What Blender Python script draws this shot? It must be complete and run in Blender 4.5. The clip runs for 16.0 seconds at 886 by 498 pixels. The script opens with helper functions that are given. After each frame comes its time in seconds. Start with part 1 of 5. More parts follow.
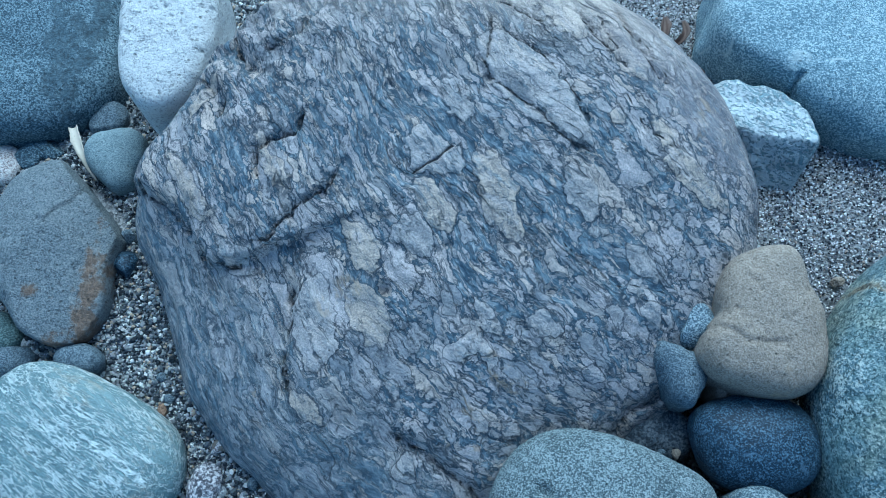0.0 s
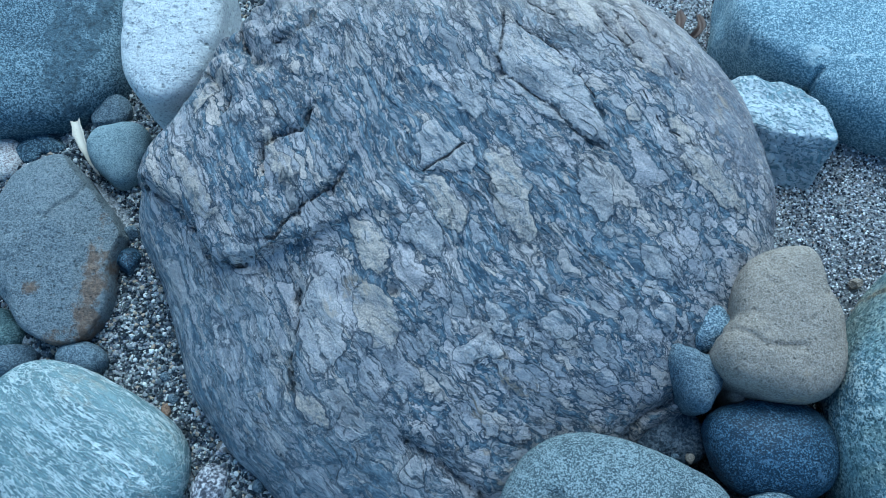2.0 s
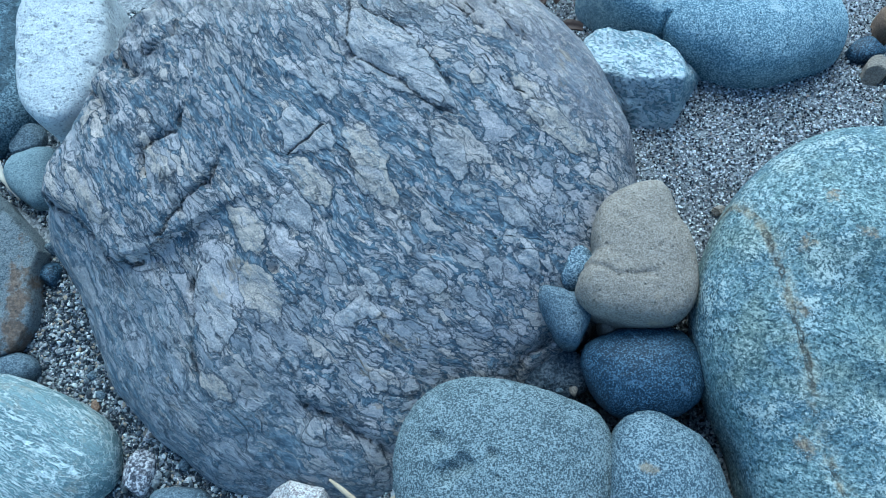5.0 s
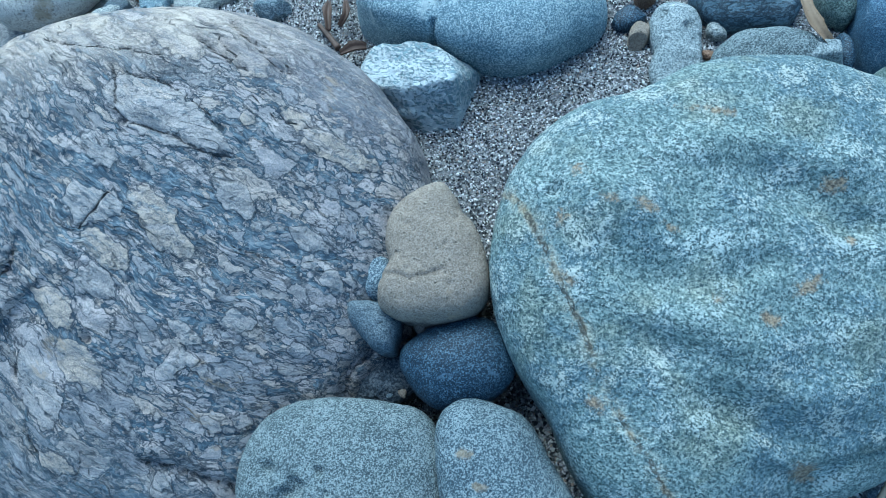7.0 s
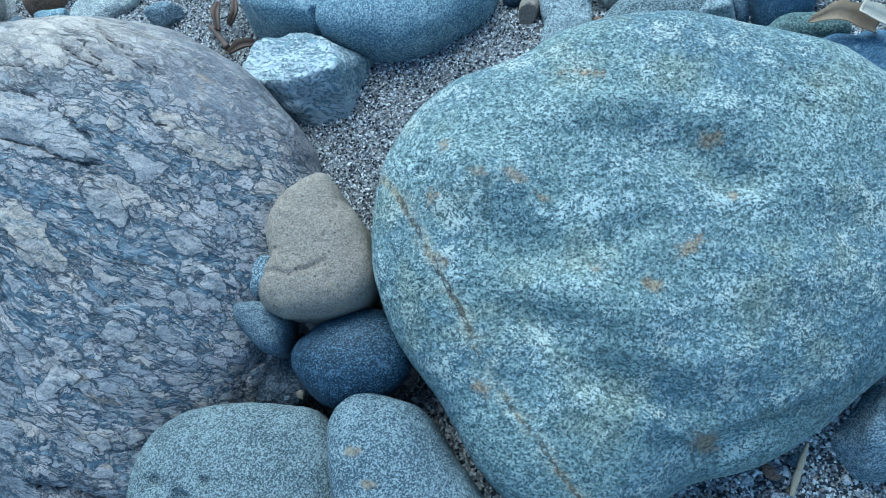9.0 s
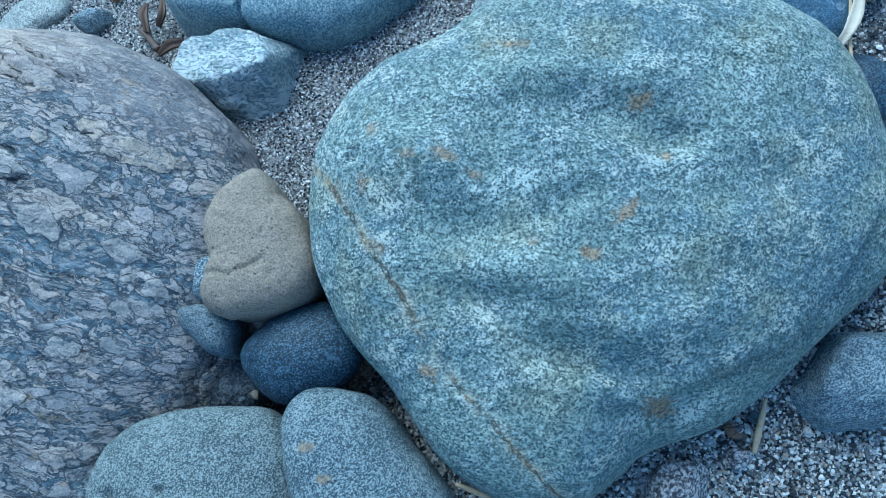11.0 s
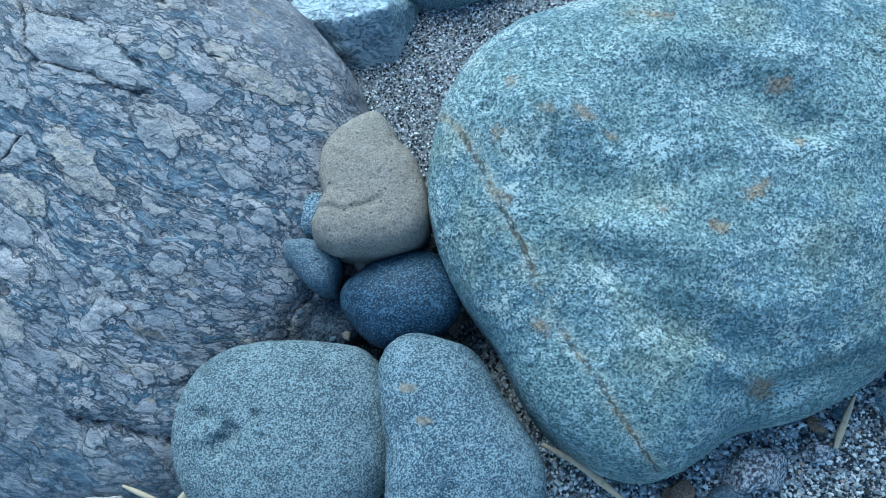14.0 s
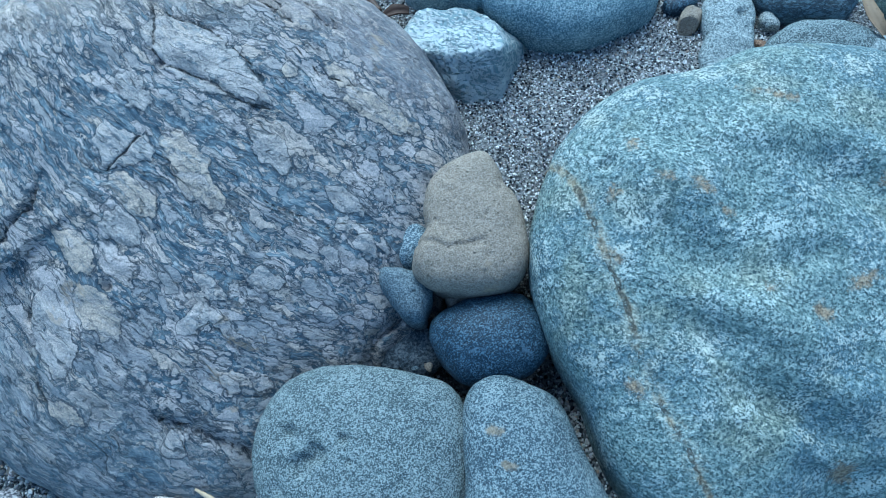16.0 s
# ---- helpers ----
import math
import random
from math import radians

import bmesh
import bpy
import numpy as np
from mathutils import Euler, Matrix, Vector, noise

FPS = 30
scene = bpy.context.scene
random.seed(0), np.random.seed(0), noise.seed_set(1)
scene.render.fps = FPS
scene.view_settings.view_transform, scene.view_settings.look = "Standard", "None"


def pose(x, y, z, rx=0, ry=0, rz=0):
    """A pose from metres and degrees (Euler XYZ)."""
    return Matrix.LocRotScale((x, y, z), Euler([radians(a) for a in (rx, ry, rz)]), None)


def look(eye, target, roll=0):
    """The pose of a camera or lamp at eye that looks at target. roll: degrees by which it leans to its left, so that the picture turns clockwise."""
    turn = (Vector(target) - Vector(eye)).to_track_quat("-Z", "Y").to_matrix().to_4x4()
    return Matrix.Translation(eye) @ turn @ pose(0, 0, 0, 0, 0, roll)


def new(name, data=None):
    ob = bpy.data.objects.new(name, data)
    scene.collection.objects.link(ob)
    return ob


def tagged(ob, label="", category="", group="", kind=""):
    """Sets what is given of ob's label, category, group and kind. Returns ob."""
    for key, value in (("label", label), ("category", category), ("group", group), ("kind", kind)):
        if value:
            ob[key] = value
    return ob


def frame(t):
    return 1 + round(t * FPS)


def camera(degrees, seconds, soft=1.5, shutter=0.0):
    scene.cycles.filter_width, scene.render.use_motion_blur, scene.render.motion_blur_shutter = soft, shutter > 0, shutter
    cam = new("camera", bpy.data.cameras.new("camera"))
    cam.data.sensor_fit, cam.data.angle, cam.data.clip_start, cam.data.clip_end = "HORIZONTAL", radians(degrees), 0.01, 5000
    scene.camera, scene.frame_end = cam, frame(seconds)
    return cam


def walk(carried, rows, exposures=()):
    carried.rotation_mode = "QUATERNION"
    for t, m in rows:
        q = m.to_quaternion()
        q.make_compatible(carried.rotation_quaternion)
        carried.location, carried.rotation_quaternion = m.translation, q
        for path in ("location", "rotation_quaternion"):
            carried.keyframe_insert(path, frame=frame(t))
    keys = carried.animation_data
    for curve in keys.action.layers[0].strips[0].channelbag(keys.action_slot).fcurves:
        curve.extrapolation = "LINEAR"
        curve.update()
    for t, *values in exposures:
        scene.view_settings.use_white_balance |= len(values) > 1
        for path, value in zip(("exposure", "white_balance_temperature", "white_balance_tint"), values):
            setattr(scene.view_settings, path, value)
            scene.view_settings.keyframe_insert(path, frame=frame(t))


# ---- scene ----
cam = camera(60.7, 16.0, soft=0.55)
METRES, EYE, TILT, LEAN, TURN = 0.75, 0.70, -70.0, 0.8, 0.0
ROWS = [
    (0.0, 0.0, 0.0, 0.0, 0.0, 0.0, -0.0),
    (0.5, 0.0068, 0.0069, -0.0013, 0.1, -0.1, 0.09),
    (1.0, -0.0096, 0.0114, 0.0054, 0.11, -0.33, -0.0),
    (1.5, -0.0156, 0.0213, 0.0079, 0.08, -0.47, -0.29),
    (2.0, -0.0087, 0.0196, 0.0087, 0.18, -0.64, -0.29),
    (2.5, -0.0057, 0.0266, 0.0039, 0.24, -0.89, -0.21),
    (3.0, 0.019, 0.0083, -0.0022, 0.38, -1.11, 0.09),
    (5.5, 0.2003, -0.0607, -0.0459, 0.91, -0.98, 9.4),
    (6.0, 0.2505, -0.0565, -0.0557, 0.02, -1.12, 12.23),
    (6.5, 0.2961, -0.0632, -0.0633, -1.31, -1.42, 15.14),
    (7.0, 0.3543, -0.0849, -0.0554, -1.77, -1.45, 18.22),
    (7.5, 0.3925, -0.1089, -0.0468, -2.13, -1.51, 19.79),
    (8.0, 0.4292, -0.1087, -0.0922, -1.84, -1.06, 20.97),
    (8.5, 0.4698, -0.0841, -0.1085, -1.51, -0.85, 22.12),
    (9.0, 0.4829, -0.0554, -0.1279, -1.41, -0.84, 22.9),
    (9.5, 0.5318, -0.048, -0.1479, -1.33, -0.89, 24.78),
    (12.0, 0.5167, -0.0396, -0.1645, -1.57, -1.93, 27.85),
    (12.5, 0.4938, -0.0339, -0.1572, -2.0, -2.18, 27.12),
    (13.0, 0.471, -0.0303, -0.151, -2.51, -2.45, 25.74),
    (13.5, 0.4094, -0.0452, -0.1438, -2.84, -2.44, 22.91),
    (14.0, 0.3843, -0.0452, -0.149, -2.8, -2.12, 20.98),
    (14.5, 0.3563, -0.0496, -0.1318, -2.76, -2.04, 19.16),
    (15.0, 0.3355, -0.0562, -0.1207, -2.71, -1.81, 17.71),
    (15.5, 0.3142, -0.0527, -0.098, -2.64, -1.81, 15.83),
    (16.0, 0.2891, -0.0524, -0.0721, -2.52, -1.81, 14.18),
]
PATH = [(t, pose(0, 0, EYE, TILT, LEAN, TURN) @ pose(METRES * x, METRES * y, METRES * z, 90 + pitch, roll, yaw)) for t, x, y, z, yaw, pitch, roll in ROWS]
PATH += [(3.2, look((0.012, 0.000, 0.700), (-0.023, 0.637, -1.196), -3.5)), (5.3, look((0.139, -0.043, 0.725), (0.062, 0.615, -1.162), -14.9)),
         (9.7, look((0.400, -0.115, 0.688), (0.421, 0.531, -1.204), -24.0)), (11.8, look((0.392, -0.126, 0.683), (0.397, 0.499, -1.216), -27.8))]
walk(cam, sorted(PATH, key=lambda row: row[0]),
     [(0.0, 1.0, 4680, -12), (2.5, 1.0, 4695, -12), (3.0, 1.07, 4710, -12), (5.5, 1.13, 4790, -12), (6.5, 1.13, 4850, -12), (7.5, 1.16, 5030, -12), (8.0, 1.16, 5040, -12), (9.0, 1.14, 4970, -12), (9.5, 1.1, 4900, -12), (12.0, 1.08, 4760, -12), (13.5, 1.12, 4820, -12), (14.5, 1.14, 4800, -12), (16.0, 1.14, 4790, -12)])

# ---- world, sun, exposure ----
world = bpy.data.worlds.new("sky")
scene.world = world
world.use_nodes = True
wt = world.node_tree
sky = wt.nodes.new("ShaderNodeTexSky")
sky.sky_type = "NISHITA"
sky.sun_disc = False
sky.sun_elevation = radians(47)
sky.sun_rotation = radians(5)
wt.links.new(sky.outputs[0], wt.nodes["Background"].inputs[0])
wt.nodes["Background"].inputs[1].default_value = 0.117
sun_data = bpy.data.lights.new("sun", "SUN")
sun_data.energy, sun_data.angle, sun_data.color = 2.1, radians(48), (1.0, 0.96, 0.9)
sun = new("sun", sun_data)
sun.matrix_world = look((0.2, 2.4, 2.65), (0, 0, 0))


# ---- small numeric tools ----
def hashed(ix, iy, iz, seed):
    """A number from 0 to 1 for each cell of a lattice."""
    h = (ix * 374761393 + iy * 668265263 + iz * 2147483647 + seed * 974634777) & 0xFFFFFFFF
    h = ((h ^ (h >> 13)) * 1274126177) & 0xFFFFFFFF
    h = ((h ^ (h >> 16)) * 2246822519) & 0xFFFFFFFF
    return ((h ^ (h >> 15)) & 0xFFFFFF) / float(0xFFFFFF)


def soft_noise(points, size, seed=0):
    """Smooth noise from -1 to 1, with lumps of the given size in metres."""
    q = points / size
    base = np.floor(q).astype(np.int64)
    f = q - base
    f = f * f * f * (f * (f * 6 - 15) + 10)
    total = np.zeros(len(q))
    for dx in (0, 1):
        for dy in (0, 1):
            for dz in (0, 1):
                w = np.abs(1 - dx - f[:, 0]) * np.abs(1 - dy - f[:, 1]) * np.abs(1 - dz - f[:, 2])
                total += w * hashed(base[:, 0] + dx, base[:, 1] + dy, base[:, 2] + dz, seed)
    return total * 2 - 1


def rough_noise(points, size, octaves, seed=0, gain=0.5):
    total, weight = np.zeros(len(points)), 1.0
    for n in range(octaves):
        total += weight * soft_noise(points, size / 2**n, seed + 17 * n)
        weight *= gain
    return total


def smooth_step(a, b, x):
    t = np.clip((x - a) / (b - a), 0, 1)
    return t * t * (3 - 2 * t)


def line_distance(xy, corners):
    """The distance of plan points from a broken line, and on which side of it they lie (left is plus)."""
    best, side = np.full(len(xy), 9.0), np.zeros(len(xy))
    for (ax, ay), (bx, by) in zip(corners[:-1], corners[1:]):
        ex, ey = bx - ax, by - ay
        t = np.clip(((xy[:, 0] - ax) * ex + (xy[:, 1] - ay) * ey) / (ex * ex + ey * ey), 0, 1)
        dx, dy = xy[:, 0] - ax - t * ex, xy[:, 1] - ay - t * ey
        d = np.hypot(dx, dy)
        near = d < best
        best = np.where(near, d, best)
        side = np.where(near, np.sign(ex * dy - ey * dx), side)
    return best, side


def ring_radius(radii, angle):
    """The radius of a stone's plan at an angle, through radii at even steps."""
    r, n = np.asarray(radii, float), len(radii)
    u = (angle % (2 * np.pi)) / (2 * np.pi) * n
    i = np.floor(u).astype(int)
    f = u - i
    a, b, c, d = r[(i - 1) % n], r[i % n], r[(i + 1) % n], r[(i + 2) % n]
    return b + 0.5 * f * (c - a + f * (2 * a - 5 * b + 4 * c - d + f * (3 * (b - c) + d - a)))


def level_off(v, low, high):
    """The value itself well inside the bounds, easing towards them beyond."""
    mid, half = (low + high) / 2, (high - low) / 2
    u = np.abs(v - mid) / half
    return mid + half * np.sign(v - mid) * np.where(u > 0.85, 0.85 + 0.15 * (1 - np.exp(-(u - 0.85) / 0.15)), u)


def ground_height(x, y):
    """The beach's gentle swell under the stones."""
    x, y = level_off(x, -0.7, 1.1), level_off(y, -0.45, 0.8)
    hollow = 0.055 * np.exp(-(((x - 0.245) / 0.085) ** 2) - ((y - 0.055) / 0.09) ** 2)
    return -0.004 + 0.075 * x + 0.178 * y - 0.106 * x * x - 0.056 * x * y - 0.443 * y * y - hollow


def mesh_of(name, verts, faces, smooth=True):
    """A mesh from arrays; faces all have the same number of corners."""
    me = bpy.data.meshes.new(name)
    verts, faces = np.asarray(verts, np.float32), np.asarray(faces, np.int32)
    k = faces.shape[1]
    me.vertices.add(len(verts))
    me.vertices.foreach_set("co", verts.ravel())
    me.loops.add(faces.size)
    me.loops.foreach_set("vertex_index", faces.ravel())
    me.polygons.add(len(faces))
    me.polygons.foreach_set("loop_start", np.arange(0, faces.size, k, dtype=np.int32))
    me.polygons.foreach_set("loop_total", np.full(len(faces), k, np.int32))
    me.polygons.foreach_set("use_smooth", np.full(len(faces), smooth))
    me.update(calc_edges=True)
    return me


BALLS = {}


def ball(level):
    """Directions over a sphere, with the triangles between them."""
    if level not in BALLS:
        bm = bmesh.new()
        bmesh.ops.create_icosphere(bm, subdivisions=level, radius=1.0)
        bm.verts.ensure_lookup_table()
        dirs = np.array([v.co[:] for v in bm.verts])
        tris = np.array([[v.index for v in f.verts] for f in bm.faces])
        bm.free()
        BALLS[level] = dirs / np.linalg.norm(dirs, axis=1)[:, None], tris
    return BALLS[level]


def add_values(me, name, values):
    a = me.attributes.new(name, "FLOAT", "POINT")
    a.data.foreach_set("value", np.asarray(values, np.float32))


# ---- materials ----
class Nodes:
    """A short way of writing node materials."""

    def __init__(self, name):
        self.mat = bpy.data.materials.new(name)
        self.mat.use_nodes = True
        self.tree = self.mat.node_tree
        self.bsdf = self.tree.nodes["Principled BSDF"]
        self.place = self.tree.nodes.new("ShaderNodeTexCoord").outputs["Object"]

    def put(self, socket, value):
        if isinstance(value, bpy.types.NodeSocket):
            self.tree.links.new(value, socket)
        elif isinstance(value, (tuple, list)) and len(value) == 3 and socket.type == "RGBA":
            socket.default_value = (*value, 1)
        else:
            socket.default_value = value

    def noise(self, scale, detail=4, rough=0.6, at=None, warp=0.0, colour=False):
        n = self.tree.nodes.new("ShaderNodeTexNoise")
        self.put(n.inputs["Vector"], at or self.place)
        n.inputs["Scale"].default_value, n.inputs["Detail"].default_value = scale, detail
        n.inputs["Roughness"].default_value, n.inputs["Distortion"].default_value = rough, warp
        return n.outputs["Color" if colour else 0]

    def cells(self, scale, feature="F1", at=None, out=0, chaos=1.0):
        n = self.tree.nodes.new("ShaderNodeTexVoronoi")
        n.feature = feature
        self.put(n.inputs["Vector"], at or self.place)
        n.inputs["Scale"].default_value, n.inputs["Randomness"].default_value = scale, chaos
        return n.outputs[out]

    def math(self, op, a, b=0.0, c=0.0):
        n = self.tree.nodes.new("ShaderNodeMath")
        n.operation = op
        for socket, value in zip(n.inputs, (a, b, c)):
            self.put(socket, value)
        return n.outputs[0]

    def vector(self, op, a, b=(0, 0, 0)):
        n = self.tree.nodes.new("ShaderNodeVectorMath")
        n.operation = op
        self.put(n.inputs[0], a)
        if op == "SCALE":
            self.put(n.inputs["Scale"], b)
        else:
            self.put(n.inputs[1], b)
        return n.outputs[0]

    def step(self, x, low, high, a=0.0, b=1.0):
        n = self.tree.nodes.new("ShaderNodeMapRange")
        n.interpolation_type = "SMOOTHSTEP"
        for key, value in (("Value", x), ("From Min", low), ("From Max", high), ("To Min", a), ("To Max", b)):
            self.put(n.inputs[key], value)
        return n.outputs[0]

    def mix(self, fac, a, b, blend="MIX"):
        n = self.tree.nodes.new("ShaderNodeMix")
        n.data_type, n.blend_type = "RGBA", blend
        self.put(n.inputs[0], fac)
        self.put(n.inputs[6], a)
        self.put(n.inputs[7], b)
        return n.outputs[2]

    def turned(self, at, angle):
        n = self.tree.nodes.new("ShaderNodeVectorRotate")
        n.rotation_type = "Z_AXIS"
        self.put(n.inputs["Vector"], at)
        self.put(n.inputs["Angle"], angle)
        return n.outputs[0]

    def split(self, at):
        n = self.tree.nodes.new("ShaderNodeSeparateXYZ")
        self.put(n.inputs[0], at)
        return n.outputs

    def value(self, name):
        n = self.tree.nodes.new("ShaderNodeAttribute")
        n.attribute_name = name
        return n.outputs["Fac"]

    def island(self):
        return self.tree.nodes.new("ShaderNodeNewGeometry").outputs["Random Per Island"]

    def ramp(self, fac, stops, constant=False):
        n = self.tree.nodes.new("ShaderNodeValToRGB")
        n.color_ramp.interpolation = "CONSTANT" if constant else "LINEAR"
        while len(n.color_ramp.elements) < len(stops):
            n.color_ramp.elements.new(0.5)
        for e, (where, colour) in zip(n.color_ramp.elements, stops):
            e.position, e.color = where, (*colour, 1)
        self.put(n.inputs[0], fac)
        return n.outputs[0]

    def finish(self, colour, rough=0.8, bumps=(), gloss=0.3):
        self.put(self.bsdf.inputs["Base Color"], colour)
        self.put(self.bsdf.inputs["Roughness"], rough)
        self.bsdf.inputs["Specular IOR Level"].default_value = gloss
        last = None
        for height, metres in bumps:
            b = self.tree.nodes.new("ShaderNodeBump")
            b.inputs["Distance"].default_value = metres
            self.put(b.inputs["Height"], height)
            if last:
                self.tree.links.new(last, b.inputs["Normal"])
            last = b.outputs[0]
        if last:
            self.tree.links.new(last, self.bsdf.inputs["Normal"])
        return self.mat


def rock(name, base, pale, dark, grain=2.6, mottle=28, contrast=1.0, tone=0.0, streak=None, stain=None, stain_amount=0.0, rough=0.8, bump=0.0006, vein=None, band=()):
    """Stone: pale and dark clouds broken up by crystals (grain in millimetres), with pits, rust and pale veins where wanted."""
    m = Nodes(name)
    at = m.place
    if streak:
        angle, long = streak
        at = m.vector("MULTIPLY", m.turned(at, radians(angle)), (1.0 / long, 1, 1))
    s = 1600.0 / grain
    cloud = m.noise(mottle, 5, 0.62, at, 0.5)
    mid = m.noise(s * 0.33, 3, 0.65, at, 0.3)
    fine = m.noise(s, 3, 0.7, at)
    crystal = m.split(m.cells(s * 1.2, at=at, out=1))[0]
    field = m.math("ADD", m.math("ADD", m.math("MULTIPLY", cloud, 0.15), m.math("MULTIPLY", mid, 0.15)), m.math("ADD", m.math("MULTIPLY", fine, 0.58), m.math("MULTIPLY", crystal, 0.12)))
    w = 0.125 / contrast
    colour = m.ramp(m.step(field, 0.5 - tone - w, 0.5 - tone + w), [(0.0, dark), (0.45, base), (1.0, pale)])
    if vein:
        bent = m.vector("ADD", m.place, m.vector("SCALE", m.vector("SUBTRACT", m.noise(mottle * 4, 3, 0.6, colour=True), (0.5, 0.5, 0.5)), 0.012))
        line = m.math("ABSOLUTE", m.math("SUBTRACT", m.noise(mottle * 0.9, 2, 0.5, m.vector("MULTIPLY", m.turned(bent, 0.5), (0.4, 1, 0.6))), 0.5))
        broken = m.step(m.noise(mottle * 3, 3, 0.6), 0.45, 0.6)
        colour = m.mix(m.math("MULTIPLY", m.step(line, 0.014, 0.002, 0.0, 0.8), broken), colour, vein)
    if stain:
        where = m.step(m.math("ADD", m.math("MULTIPLY", m.noise(mottle * 0.4, 3, 0.6), 0.6), m.math("MULTIPLY", m.noise(mottle * 3, 4, 0.7), 0.4)), 0.64 - 0.25 * stain_amount, 0.72 - 0.2 * stain_amount, 0, 0.8)
        colour = m.mix(where, colour, m.mix(mid, tuple(0.6 * v for v in stain), stain))
    for bx, by, wide, long, turn in band:
        # a rusty patch with a ragged edge
        u, v = m.split(m.turned(m.vector("SUBTRACT", m.place, (bx, by, 0.0)), radians(-turn)))[:2]
        far = m.math("SQRT", m.math("ADD", m.math("POWER", m.math("DIVIDE", u, wide), 2.0), m.math("POWER", m.math("DIVIDE", v, long), 2.0)))
        far = m.math("ADD", far, m.math("MULTIPLY", m.math("SUBTRACT", m.noise(55, 5, 0.7), 0.5), 3.4))
        colour = m.mix(m.step(far, 1.0, 0.4, 0, 0.8), colour, m.mix(m.step(mid, 0.35, 0.65), tuple(0.45 * k for k in stain), stain))
    pits = m.step(m.cells(s * 0.22), 0.08, 0.22)
    colour = m.mix(m.math("MULTIPLY", m.math("SUBTRACT", 1.0, pits), 0.55), colour, tuple(0.6 * v for v in dark))
    return m.finish(colour, m.step(cloud, 0.2, 0.8, rough - 0.08, rough + 0.08), ((m.noise(mottle * 2, 6, 0.65, at), bump * 5), (pits, bump), (field, bump * 2.5)))


# ---- stones ----
def tilt_planes(count, seed, deepest):
    rnd = np.random.default_rng(seed)
    n = rnd.normal(size=(count, 3))
    n[:, 2] = np.abs(n[:, 2]) * 0.8
    return n / np.linalg.norm(n, axis=1)[:, None], rnd.uniform(deepest, 0.93, count)


def stone_shape(level, radii, up, down, lean=(0, 0), square=2.3, lumps=(), facets=0, seed=1, pits=0, dents=(), chip=0.72, cuts=(), faces=(), focus=0.0):
    """Points and triangles of a stone round its own middle: a plan of radii, a height above and below, lumps, broken faces and pits."""
    d, tris = ball(level)
    if focus:
        # more points on the upper side
        d = d + np.array([0, 0, focus])
        d /= np.linalg.norm(d, axis=1)[:, None]
    ang = np.arctan2(d[:, 1], d[:, 0])
    ring = ring_radius(radii, ang)
    flat = np.hypot(d[:, 0], d[:, 1])
    high = np.where(d[:, 2] > 0, up, down)
    if faces:
        # flat broken faces: way they look, how steep, how far from the middle
        total = (flat / ring) ** square + (np.maximum(-d[:, 2], 0) / down) ** square
        for way, steep, reach in faces:
            w, s = radians(way), radians(steep)
            total += np.maximum((d @ np.array([math.cos(w) * math.sin(s), math.sin(w) * math.sin(s), math.cos(s)])) / reach, 0) ** square
        r = total ** (-1 / square)
    else:
        r = ((flat / ring) ** square + (np.abs(d[:, 2]) / high) ** square) ** (-1 / square)
    p = d * r[:, None]
    if facets:
        size = np.array([np.mean(radii), np.mean(radii), up])
        normals, reach = tilt_planes(facets, seed, chip)
        q = p / size
        for n, k in zip(normals, reach):
            over = q @ n - k
            q = q - np.where(over > 0, over * 0.92, 0)[:, None] * n
        p = q * size
    n = p / np.array([np.mean(radii) ** 2, np.mean(radii) ** 2, max(up, 0.3 * np.mean(radii)) ** 2])
    n /= np.linalg.norm(n, axis=1)[:, None] + 1e-9
    shift = np.zeros(len(p))
    for k, (size, height, octaves) in enumerate(lumps):
        shift += height * rough_noise(p + seed * 3.7, size, octaves, seed + k)
    rnd = np.random.default_rng(seed + 5)
    for _ in range(pits):
        a, rr = rnd.uniform(0, 6.283), math.sqrt(rnd.uniform(0, 0.8))
        dents = (*dents, (rr * math.cos(a) * np.mean(radii), rr * math.sin(a) * np.mean(radii), rnd.uniform(0.002, 0.004), rnd.uniform(0.5, 1.2) * 0.0016))
    for x, y, wide, deep in dents:
        far = np.hypot(p[:, 0] - x, p[:, 1] - y) / wide
        far = far * (1 + 0.25 * soft_noise(p, wide * 0.7, seed))
        shift -= np.where(p[:, 2] > 0, deep * (1 - smooth_step(0.35, 1.0, far)), 0)
    for corners, wide, deep in cuts:
        far, _ = line_distance(p[:, :2] + 0.0025 * np.c_[soft_noise(p, 0.011, 71), soft_noise(p, 0.011, 72)], corners)
        shift -= np.where(p[:, 2] > 0, deep * (1 - smooth_step(0.1, 1.0, far / wide)), 0)
    p = p + n * shift[:, None]
    p[:, 2] += lean[0] * p[:, 0] + lean[1] * p[:, 1]
    return p, tris


